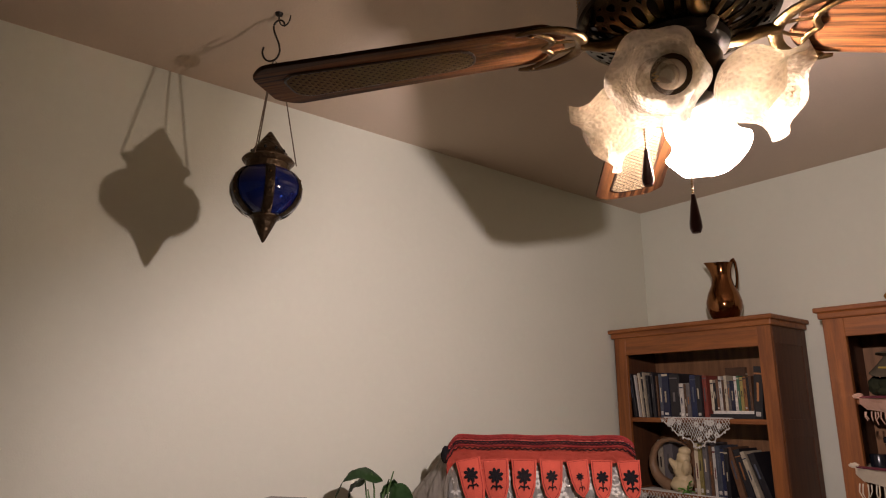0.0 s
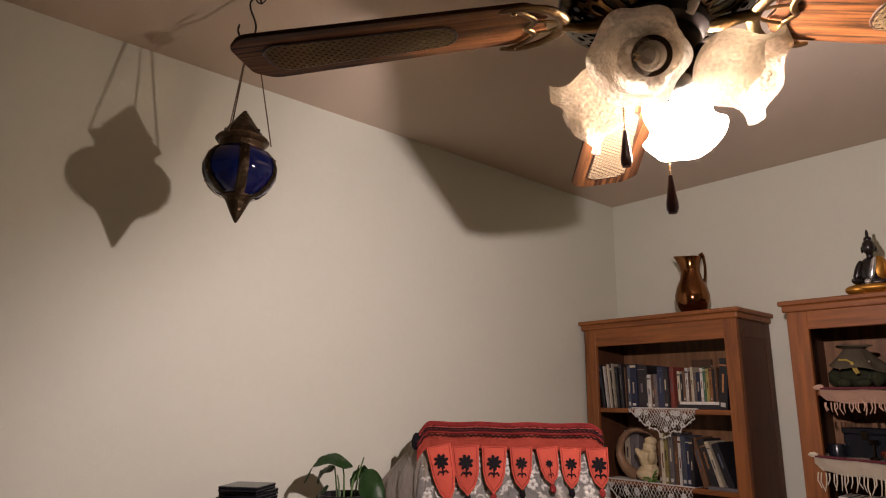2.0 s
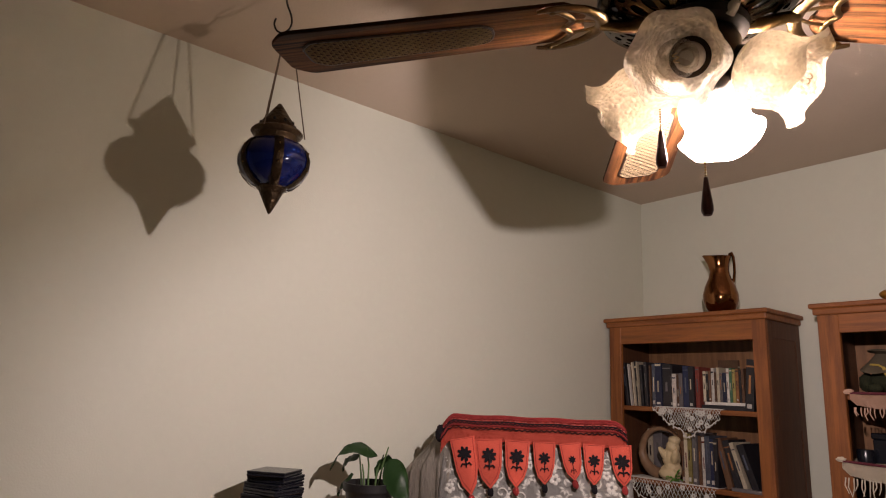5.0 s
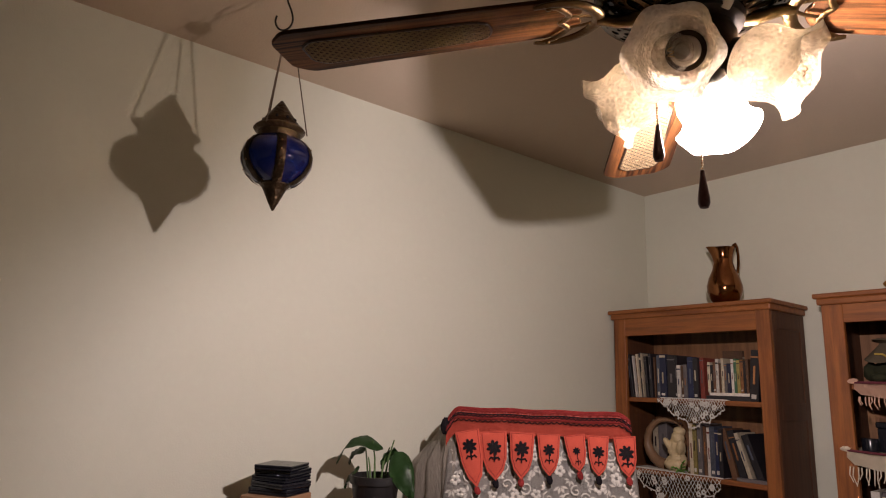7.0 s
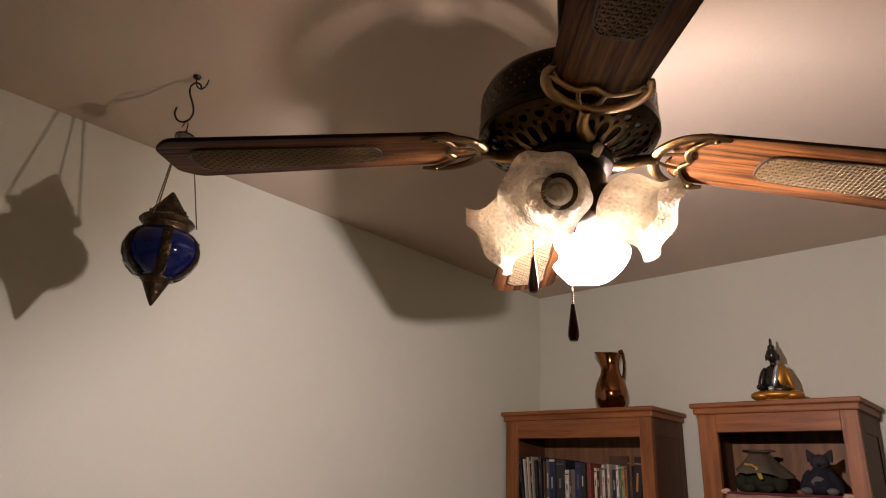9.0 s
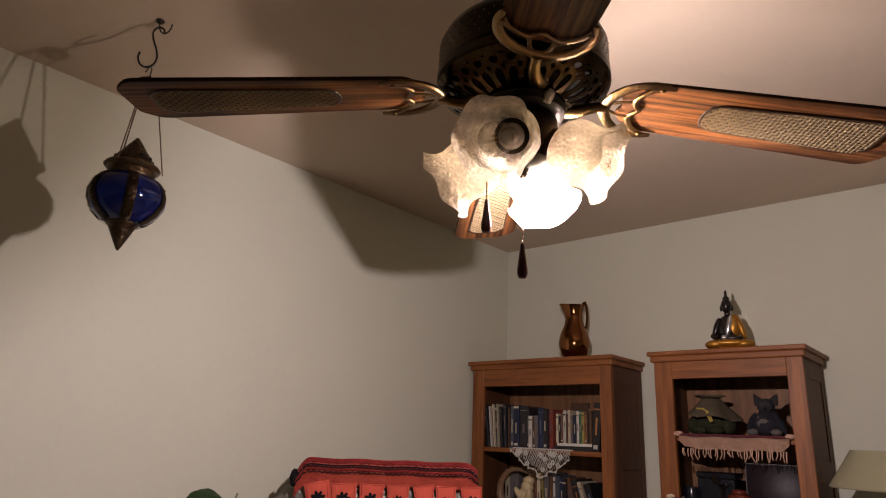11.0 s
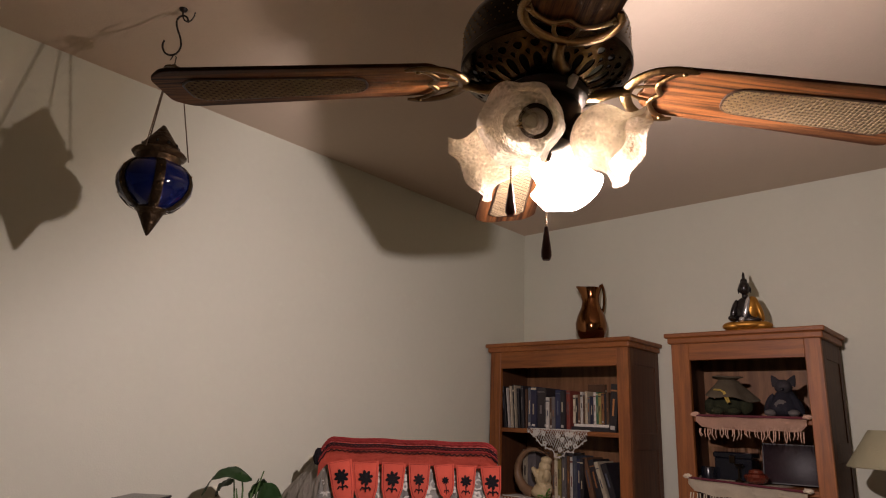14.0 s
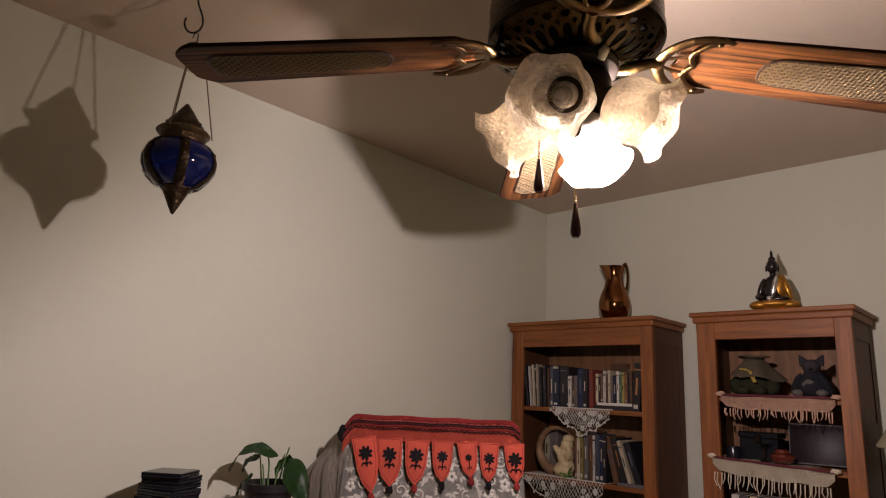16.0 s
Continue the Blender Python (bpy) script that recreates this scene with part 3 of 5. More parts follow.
def lantern():
    hook = thing("ceiling_hook", (LX, LY, CEIL), "dark wire hook screwed into the ceiling", "hook")
    part("hook_plate", lathe([(0.0, 0.0), (0.012, 0.0), (0.010, -0.006), (0.004, -0.010), (0.0, -0.010)], 16), M_BLACK, hook, smooth=40)
    part("open_hook", tube([(0, 0, 0.0), (0, 0, -0.012)] + [(0.018 * HC * (1 - math.cos(radians(i * 26))), 0.018 * HS * (1 - math.cos(radians(i * 26))), -0.012 - 0.030 * math.sin(radians(i * 26))) for i in range(1, 8)], 0.0022, 8), M_BLACK, hook)
    ln = thing("hanging_lantern", (LX, LY, LTIP), "blue glass onion lantern with worn bronze straps hanging from cords", "lantern")
    ln.matrix_basis = ln.matrix_basis @ Matrix.Diagonal((0.955 * LSIZE, 0.955 * LSIZE, LSIZE, 1.0))
    # S-hook, wire and the cap that gathers the cords
    zs = (CEIL - LTIP) / LSIZE - 0.171
    sp = [(-0.026, 0.066), (-0.028, 0.052), (-0.020, 0.036), (-0.006, 0.030), (0.008, 0.036), (0.014, 0.052), (0.010, 0.072), (-0.002, 0.100), (-0.004, 0.118), (0.006, 0.128), (0.018, 0.124), (0.022, 0.112)]
    part("s_hook", tube(smooth_line([((1.25 * x - 0.008) * HC, (1.25 * x - 0.008) * HS, zs + 1.25 * z - 0.010) for x, z in sp], 4), 0.0028, 8), M_BLACK, ln, "bent black wire hook")
    part("hanger_wire", tube([(-0.014 * HC, -0.014 * HS, zs + 0.012), (-0.006 * HC, -0.006 * HS, zs + 0.030), (0.002 * HC, 0.002 * HS, zs + 0.022), (0.001, 0, CAPZ + 0.012)], 0.0016, 6), M_BLACK, ln)
    part("cord_cap", lathe([(0.0, CAPZ + 0.014), (0.006, CAPZ + 0.013), (0.010, CAPZ + 0.006), (0.026, CAPZ), (0.027, CAPZ - 0.006), (0.0, CAPZ - 0.006)], 20), M_LMETAL, ln, smooth=40)
    for k in range(3):
        a = radians(CORD0 + 120 * k)
        part("cord", tube([(0.022 * math.cos(a), 0.022 * math.sin(a), CAPZ - 0.004), (0.074 * math.cos(a), 0.074 * math.sin(a), 0.212)], 0.0019, 6), M_ROPE, ln)
    # body
    part("glass_globe", lathe([(0.0302, 0.066), (0.0540, 0.0755), (0.0790, 0.0955), (0.0930, 0.120), (0.0953, 0.140), (0.0885, 0.163), (0.0720, 0.182), (0.0510, 0.192)], 48), M_BLUE, ln, "cobalt blue glass globe", 60)
    part("bottom_finial", lathe([(0.0000, 0.0), (0.0035, 0.002), (0.0139, 0.022), (0.0255, 0.046), (0.0325, 0.060), (0.0394, 0.066), (0.0394, 0.072), (0.0325, 0.074), (0.0000, 0.074)], 32), M_LMETAL, ln, smooth=40)
    part("collar", lathe([(0.0487, 0.186), (0.0570, 0.188), (0.0580, 0.206), (0.0650, 0.210), (0.0695, 0.216), (0.0650, 0.222), (0.0500, 0.222), (0.0440, 0.219)], 40), M_LMETAL, ln, smooth=40)
    part("lid", lathe([(0.0490, 0.220), (0.0500, 0.230), (0.0440, 0.244), (0.0310, 0.261), (0.0170, 0.281), (0.0046, 0.298), (0.0000, 0.300)], 32), M_LMETAL, ln, smooth=40)
    # near-black beads on the lid, painted shade in place of pierced holes
    bm = bmesh.new()
    for i in range(10):
        a = 2 * math.pi * i / 10
        blob((0.0450 * math.cos(a), 0.0450 * math.sin(a), 0.241), (0.0040, 0.0040, 0.0050), bm, 8)
    part("lid_holes", bm, M_VOIDSHADE, ln)["kind"] = "stuff"
    for k in range(6):
        a = radians(STRAP0 + 60 * k)
        strap = bmesh.new()
        arc = [(0.0418, 0.067), (0.0603, 0.0765), (0.0812, 0.096), (0.0945, 0.120), (0.0969, 0.140), (0.0899, 0.163), (0.0742, 0.181), (0.0580, 0.190)]
        rows = []
        for r, z in arc:
            w = 0.0120
            rows.append([strap.verts.new((r * math.cos(a) - s * w * math.sin(a), r * math.sin(a) + s * w * math.cos(a), z)) for s in (-1, -0.5, 0.5, 1)])
        for v in [row[i] for row in rows for i in (1, 2)]:
            v.co.x += 0.002 * math.cos(a)
            v.co.y += 0.002 * math.sin(a)
        for p, q in zip(rows, rows[1:]):
            for i in range(3):
                strap.faces.new((p[i], p[i + 1], q[i + 1], q[i]))
        got = bmesh.ops.solidify(strap, geom=strap.faces[:], thickness=0.0015)
        st = part("strap", strap, M_LMETAL, ln, smooth=60)
        for j in range(3):
            part("rivet", blob((0.0975 * math.cos(a) * (1 - 0.03 * abs(j - 1)), 0.0975 * math.sin(a) * (1 - 0.03 * abs(j - 1)), 0.112 + 0.024 * j), (0.0022, 0.0022, 0.0026), None, 8), M_BRASS, st)
    return ln


HC, HS = math.cos(radians(41)), math.sin(radians(41))   # the hooks' plane
CAPZ, CORD0, STRAP0 = 0.464, 69.0, -17.0
lantern()


# ---- bookcases ----
YF, YB, TOP = 3.612, 3.944, 1.738


def bookcase(x0, x1, i0, i1, shelves, rail, label):
    """x0..x1: the body; i0..i1: the opening; shelves: heights of the shelf tops; rail: the top rail's lower edge."""
    bc = thing("bookcase", ((x0 + x1) / 2, (YF + YB) / 2, 0), label, "bookcase", "bookcases along the wall")
    cx, cy = bc.location.x, bc.location.y
    to = Matrix.Translation((-cx, -cy, 0))

    def piece(name, bm, m, lab=""):
        return part(name, bm, m, bc, lab, at=to)

    ov = 0.022
    cor = bmesh.new()
    slab(x0 - ov, YF - 0.026, TOP - 0.020, x1 + ov, YB + 0.006, TOP, 0.004, cor)
    slab(x0 - ov * 0.55, YF - 0.014, TOP - 0.046, x1 + ov * 0.55, YB, TOP - 0.0185, 0.006, cor, 2)
    piece("cornice", cor, M_OAKH)
    piece("top_rail", slab(i0, YF, rail, i1, YF + 0.020, TOP - 0.0445, 0.0015), M_OAKH)
    piece("stile", slab(x0, YF - 0.0008, 0.0, i0, YF + 0.021, TOP - 0.0440, 0.002), M_OAK)
    piece("stile", slab(i1, YF - 0.0008, 0.0, x1, YF + 0.021, TOP - 0.0440, 0.002), M_OAK)
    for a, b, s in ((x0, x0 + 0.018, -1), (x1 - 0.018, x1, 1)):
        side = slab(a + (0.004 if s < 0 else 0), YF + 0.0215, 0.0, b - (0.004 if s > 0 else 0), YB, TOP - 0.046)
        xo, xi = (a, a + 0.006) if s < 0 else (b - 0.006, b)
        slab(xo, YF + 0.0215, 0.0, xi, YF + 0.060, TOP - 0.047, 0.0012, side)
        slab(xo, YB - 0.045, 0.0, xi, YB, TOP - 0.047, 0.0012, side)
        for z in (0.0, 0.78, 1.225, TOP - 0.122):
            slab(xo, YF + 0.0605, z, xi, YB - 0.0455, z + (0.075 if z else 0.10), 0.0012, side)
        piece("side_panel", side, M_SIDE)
    piece("back_panel", slab(x0 + 0.019, YB - 0.008, 0.02, x1 - 0.019, YB - 0.001, TOP - 0.05), M_BACK)
    for z in shelves:
        piece("shelf", slab(x0 + 0.019, YF + 0.022, z - 0.022, x1 - 0.019, YB - 0.009, z, 0.002), M_OAKH)
    piece("base_rail", slab(i0, YF, 0.0, i1, YF + 0.02, 0.09, 0.0015), M_OAKH)
    return bc


S1 = [1.299, 0.960, 0.52, 0.10]
S2 = [1.384, 1.122, 0.77, 0.42, 0.10]
bookcase(-1.553, -0.744, -1.485, -0.804, S1, 1.606, "reddish oak bookcase filled with books, copper jug on top")
bookcase(-0.536, 0.058, -0.458, -0.002, S2, 1.620, "reddish oak display bookcase with fringed cloths and keepsakes")


# ---- high-backed chair in the corner ----
def armchair():
    c = thing("draped_armchair", (-1.113, 2.578, 0), "high-backed armchair draped with a grey-brown throw", "armchair", rz=45)
    part("backrest", slab(-0.325, -0.010, 0.40, 0.305, 0.120, 1.214, 0.045, None, 3), M_UPHOL, c, smooth=50)
    part("seat", slab(-0.30, -0.58, 0.26, 0.30, -0.012, 0.44, 0.05, None, 3), M_UPHOL, c, smooth=50)
    for s in (-1, 1):
        part("armrest", slab(s * 0.305, -0.56, 0.20, s * 0.42, 0.06, 0.62, 0.045, None, 3), M_UPHOL, c, smooth=50)
    for x in (-0.26, 0.26):
        for y in (-0.52, 0.06):
            part("leg", lathe([(0, 0), (0.018, 0), (0.026, 0.26), (0, 0.27)], 12), M_WOODT, c, at=pose(x, y, 0))
    return c


armchair()
CHAIR = pose(-1.113, 2.578, 0, 0, 0, 45)


def drape(name, nx, nz, shape, m, label, category, thick=0.003):
    """A sheet given by shape(u, v), u and v from 0 to 1, in the chair's axes."""
    bm = bmesh.new()
    grid = [[bm.verts.new(shape(i / nx, j / nz)) for i in range(nx + 1)] for j in range(nz + 1)]
    for a, b in zip(grid, grid[1:]):
        for i in range(nx):
            bm.faces.new((a[i], a[i + 1], b[i + 1], b[i]))
    bmesh.ops.solidify(bm, geom=bm.faces[:], thickness=thick)
    return tagged(part(name, bm, m, None, label, 70, CHAIR), label, category)


def throw_shape(u, v):
    """Lies over the chair's near shoulder and falls down its side in deep folds."""
    a = u * 2.2
    x = -0.300 - 0.165 * math.sin(min(a, 1.57)) * min(1, 0.25 + v * 4) - 0.03 * v
    y = -0.055 + 0.20 * u
    z = 1.218 - 0.13 * v ** 0.5 * (0.35 + 0.65 * math.sin(min(a, 1.57))) - 0.66 * v
    fold = 0.014 * min(1, v * 4) * math.sin(u * 34 + 3 * v + 2 * math.sin(v * 5))
    return (x + fold, y - 0.3 * fold, z)


drape("throw_blanket", 60, 40, throw_shape, M_THROW, "crumpled grey-brown throw over the chair's shoulder", "blanket", 0.004)


def lace_shape(u, v):
    x = -0.316 + 0.63 * u + 0.06 * (u - 0.5) * v * 2
    y = -0.020 - 0.026 * min(1, v * 5) - 0.03 * v
    wave = 0.010 * v * math.sin(u * 31 + 1.5 * math.sin(v * 4)) + 0.006 * v * math.sin(u * 67 + 2)
    return (x, y + wave, 1.218 - 0.70 * v)


def lace_cover():
    net = drape("lace_cover", 90, 40, lace_shape, M_NET, "white flowered lace cover hanging over the chair back", "lace cover", 0.002)
    rnd = random.Random(5)
    bm = bmesh.new()

    def on(u, v, dx, dz):
        """A point of the lace, moved by dx and dz within it."""
        p = Vector(lace_shape(min(1, max(0, u + dx / 0.66)), min(1, max(0, v - dz / 0.70))))
        p.y -= 0.004
        return p

    spots = []
    for k in range(4000):
        u, v = rnd.uniform(0.03, 0.97), rnd.uniform(0.04, 0.62)
        if all(abs(u - a) * 0.66 > 0.025 or abs(v - b) * 0.70 > 0.028 for a, b in spots):
            spots.append((u, v))
    for n, (u, v) in enumerate(spots):
        kind = n % 3
        size = rnd.uniform(0.015, 0.022)
        turn = rnd.uniform(0, 6.28)
        if kind == 0:                                  # five-petalled flower
            for i in range(5):
                a = turn + i * 1.2566
                ring = [on(u, v, size * 0.62 * math.cos(a) + size * 0.42 * math.cos(t), size * 0.62 * math.sin(a) + size * 0.42 * math.sin(t)) for t in [k * 1.0472 for k in range(6)]]
                mid = bm.verts.new(on(u, v, size * 0.62 * math.cos(a), size * 0.62 * math.sin(a)) - Vector((0, 0.0025, 0)))
                vs = [bm.verts.new(p) for p in ring]
                for i2 in range(6):
                    bm.faces.new((mid, vs[i2], vs[i2 - 1]))
        elif kind == 1:                                # scroll
            pts = [on(u, v, size * (1.15 - t * 0.10) * math.cos(turn + t * 0.72), size * (1.15 - t * 0.10) * math.sin(turn + t * 0.72)) for t in range(11)]
            tube(pts, 0.0034, 5, bm)
        else:                                          # leaf spray
            for i in range(4):
                a = turn + (i - 1.5) * 0.75
                w = Vector((-math.sin(a), math.cos(a)))
                tip = [(0.2, 0), (0.7, 0.24), (1.35, 0), (0.7, -0.24)]
                vs = [bm.verts.new(on(u, v, size * (r * math.cos(a) + s * w.x), size * (r * math.sin(a) + s * w.y))) for r, s in tip]
                bm.faces.new(vs)
    ob = part("lace_flowering", bm, M_LACE, net)
    ob["kind"] = "stuff"


lace_cover()


M_CORAL = mat("coral_thread", (0.42, 0.10, 0.085), 0.9, vary=0.4, scale=60, spec=0.1)


def valance():
    """Red band over the chair's top with pointed tabs, black flowers and tassels."""
    va = tagged(new("red_valance"), "red embroidered felt valance with pointed tabs and black flowers", "valance")
    va.matrix_basis = CHAIR
    X0, X1, ZT = -0.334, 0.312, 1.244
    nx = 60
    bm = bmesh.new()
    rows = [(0.10, -0.030), (0.09, -0.005), (0.02, 0.0), (-0.035, -0.004), (-0.056, -0.022), (-0.064, -0.045), (-0.068, -0.082)]
    grid = []
    for y, dz in rows:
        line = []
        for i in range(nx + 1):
            u = i / nx
            end = max(0, (0.07 - u) / 0.07) + max(0, (u - 0.93) / 0.07) * 0.7
            x = X0 + (X1 - X0) * u
            low = 0.0015 * math.sin(u * 23) + 0.0015 * math.sin(u * 61 + 1)
            line.append(bm.verts.new((x, y + 0.004 * math.sin(u * 40 + 9 * y), ZT + dz - 0.050 * end * end + low)))
        grid.append(line)
    for a, b in zip(grid, grid[1:]):
        for i in range(nx):
            bm.faces.new((a[i], a[i + 1], b[i + 1], b[i]))
    bmesh.ops.solidify(bm, geom=bm.faces[:], thickness=0.004)
    band = part("band", bm, M_RED, va, smooth=70)
    def along(dz, yy, amp, wave, n=161, phase=0.0):
        """A line along the band, amp: the height of its waves."""
        pts = []
        for i in range(n):
            u = i / (n - 1)
            end = max(0, (0.07 - u) / 0.07) + max(0, (u - 0.93) / 0.07) * 0.7
            pts.append((X0 + (X1 - X0) * u, yy, ZT + dz - 0.050 * end * end + 0.0015 * math.sin(u * 23) + amp * math.sin(u * wave + phase)))
        return pts

    for dz, yy, amp, wave, r, m in ((0.003, -0.030, 0.0, 1, 0.0050, M_DKRED), (-0.004, -0.046, 0.0015, 150, 0.0048, M_DKRED), (-0.0145, -0.0575, 0.0, 1, 0.0026, M_BLKCLOTH), (-0.0205, -0.0610, 0.0030, 260, 0.0024, M_DKRED), (-0.0205, -0.0625, -0.0030, 260, 0.0022, M_BLKCLOTH), (-0.0285, -0.0665, 0.0, 1, 0.0030, M_DKRED), (-0.0375, -0.0700, 0.0030, 210, 0.0022, M_BLKCLOTH)):
        part("braid", tube(along(dz, yy, amp, wave), r, 6), m, band, "dark red and black braid")
    # small worked knots between the braids
    bm = bmesh.new()
    for k, p in enumerate(along(-0.0105, -0.0560, 0.0, 1, 70)):
        if k % 3:
            blob(p, (0.0034, 0.0022, 0.0026), bm, 6)
    part("knots", bm, M_CORAL, band, "coral red worked knots")["kind"] = "stuff"
    part("end_knot", blob((X0 - 0.006, -0.045, ZT - 0.062), (0.016, 0.018, 0.030), None, 12, 0.3), M_BLKCLOTH, va, "black bunched cloth end")
    rnd = random.Random(11)
    spec = [(-0.258, 0.088, 0.190, 12), (-0.165, 0.096, 0.160, 4), (-0.064, 0.088, 0.152, -1), (0.028, 0.080, 0.138, 1), (0.116, 0.074, 0.120, 8), (0.197, 0.074, 0.132, 0), (0.286, 0.076, 0.130, 5)]
    for k, (x, w, ln, lean) in enumerate(spec):
        out = [(-w / 2, 0.004), (w / 2, 0.004), (w / 2 - 0.006, -ln * 0.55), (w * 0.30, -ln * 0.80), (0, -ln), (-w * 0.30, -ln * 0.80), (-w / 2 + 0.006, -ln * 0.55)]
        bm = plate(out, 0.005, 0.0015)
        for i in range(2):
            bmesh.ops.subdivide_edges(bm, edges=[e for e in bm.edges if e.calc_length() > 0.03], cuts=1)

        def bend(a, b):
            return 0.006 * math.sin(a * 45 + k) * (-b / ln) + 0.01 * (b / ln) ** 2

        for v in bm.verts:
            v.co.z += bend(v.co.x, v.co.y)
        hang = pose(x, -0.0735, ZT - 0.076, 90, 0, 0) @ pose(0, 0, 0, 0, 0, lean)
        tab = part("tab", bm, M_RED, va, "", 30, hang)
        # stitched border
        inner = [(a * 0.84, b * 0.90 - 0.003) for a, b in out]
        part("stitching", tube([(a, b, 0.0055 + bend(a, b)) for a, b in inner], 0.0012, 5, None, True), M_DKRED, tab)
        # black eight-petalled flower on a stem
        bm = bmesh.new()
        small = 0.7 if k == 4 else (1.1 if k in (3, 5) else 1.4)
        for i in range(8):
            a = i * math.pi / 4 + 0.2
            r = 0.0115 * small
            blob((r * math.cos(a), -0.050 + r * math.sin(a), 0.0085), (0.0078 * small, 0.0044 * small, 0.0014), bm, 8, 0, (0, 0, math.degrees(a)))
        blob((0, -0.050, 0.0085), (0.007 * small, 0.007 * small, 0.0016), bm, 8)
        tube([(0, -0.060, 0.0085), (0.001, -0.084, 0.0092), (0, -0.096, 0.010)], 0.0020 * small, 5, bm)
        for s in (-1, 1):
            tube([(0, -0.086, 0.0095), (s * 0.009 * small, -0.082, 0.0095), (s * 0.013 * small, -0.091, 0.0098)], 0.0022 * small, 5, bm)
        for v in bm.verts:
            v.co.z += bend(v.co.x, v.co.y)
        part("flower_motif", bm, M_BLKCLOTH, tab, "black felt flower")
        tip = Vector((0, -ln, 0.012))
        part("tassel", blob(tip + Vector((0, -0.010, 0)), (0.011, 0.015, 0.008), None, 10, 0.35), M_BLKCLOTH if k in (1, 3, 5) else M_DKRED, tab, "small pompom tassel")


valance()


# ---- plant, cases and the chest they stand on ----
def chest():
    c = thing("side_chest", (-1.365, 1.90, 0), "dark wooden chest against the wall", "chest")
    part("body", slab(-0.17, -0.42, 0.02, 0.17, 0.38, 0.858, 0.004), M_WOODT, c)
    part("top", slab(-0.185, -0.44, 0.8585, 0.19, 0.40, 0.880, 0.004), M_WOODT, c)
    for k in range(3):
        dr = part("drawer", slab(0.1705, -0.40, 0.05 + k * 0.262, 0.186, 0.36, 0.30 + k * 0.262, 0.003), M_WOODT, c)
        part("knob", blob((0.197, -0.02, 0.175 + k * 0.262), (0.012, 0.014, 0.014), None, 10), M_BRASS, dr)


chest()


def leaf(base, tip, side, width, sag, fold):
    """A pointed blade from base to tip; side: its across direction; a raised midrib."""
    bm = bmesh.new()
    base, tip, side = Vector(base), Vector(tip), Vector(side).normalized()
    n, rows = 12, []
    up = (tip - base).cross(side).normalized()
    if up.z < 0:
        up = -up
    for i in range(n + 1):
        t = i / n
        w = width * math.sin(math.pi * min(1, t ** 0.75)) ** 0.8 * (1 - 0.25 * t)
        c = base.lerp(tip, t) + up * sag * math.sin(math.pi * t)
        rows.append([bm.verts.new(c + side * w * s + up * (fold * abs(s) * w + 0.004 * math.sin(t * 15 + s * 3))) for s in (-1, -0.5, 0, 0.5, 1)])
    for a, b in zip(rows, rows[1:]):
        for i in range(4):
            bm.faces.new((a[i], a[i + 1], b[i + 1], b[i]))
    bmesh.ops.solidify(bm, geom=bm.faces[:], thickness=0.0012)
    return bm


def plant():
    px, py, pz = -1.338, 2.030, 0.8805
    p = thing("potted_plant", (px, py, pz), "broad-leaved green houseplant in a black plastic pot", "plant")
    zt = 0.147
    part("pot", lathe([(0.0, 0.0), (0.058, 0.0), (0.064, 0.010), (0.078, zt - 0.026), (0.086, zt - 0.025), (0.087, zt), (0.081, zt), (0.076, zt - 0.02), (0.0, zt - 0.024)], 36), M_POT, p, smooth=40)
    part("soil", blob((0, 0, zt - 0.026), (0.076, 0.076, 0.010), None, 18, 0.3), M_SOIL, p)
    R, F = Vector((0.745, 0.667, 0)), Vector((-0.667, 0.745, 0))

    def at(r, f, z):
        return R * r + F * f + Vector((0, 0, z))

    stems = [((-0.004, 0.0), (-0.012, -0.02, 0.257), None), ((0.012, 0.01), (0.040, 0.01, 0.235), None), ((-0.03, 0.02), (-0.055, 0.05, 0.225), None), ((0.03, -0.01), (0.062, -0.02, 0.262), None), ((0.02, 0.0), (0.022, 0.0, 0.19), None), ((-0.02, 0.01), (-0.035, 0.02, 0.20), None)]
    for (r, f), (r2, f2, z2), _ in stems:
        part("stem", tube([at(r, f, zt - 0.03), at(r * 0.6 + r2 * 0.4, f, zt + (z2 - zt) * 0.5), at(r2, f2, z2)], [0.0036, 0.003, 0.0022], 7), M_STEM, p)
    part("leaf", leaf(at(0.020, 0.00, 0.232), at(-0.130, -0.03, 0.178), F + Vector((0, 0, 0.35)), 0.046, 0.062, -0.25), M_LEAF, p, "", 60)
    part("leaf", leaf(at(0.064, -0.02, 0.225), at(0.142, -0.05, 0.080), R * 0.75 + F * 0.2 + Vector((0, 0, 0.55)), 0.046, 0.020, -0.2), M_LEAF, p, "", 60)
    part("leaf", leaf(at(0.060, 0.00, 0.235), at(0.010, 0.02, 0.165), F * 0.5 + R * 0.6, 0.024, 0.012, -0.4), M_LEAF, p, "", 60)
    part("leaf", leaf(at(-0.055, 0.05, 0.225), at(-0.13, 0.11, 0.16), F + Vector((0, 0, 0.4)), 0.034, 0.022, -0.3), M_LEAF, p, "", 60)
    part("leaf", leaf(at(-0.06, 0.00, 0.17), at(-0.10, -0.02, 0.10), F + Vector((0, 0, 0.4)), 0.026, 0.01, -0.3), M_LEAF, p, "", 60)
    part("leaf", leaf(at(0.07, 0.02, 0.17), at(0.12, 0.03, 0.09), R * 0.3 + F + Vector((0, 0, 0.3)), 0.028, 0.012, -0.3), M_LEAF, p, "", 60)


plant()


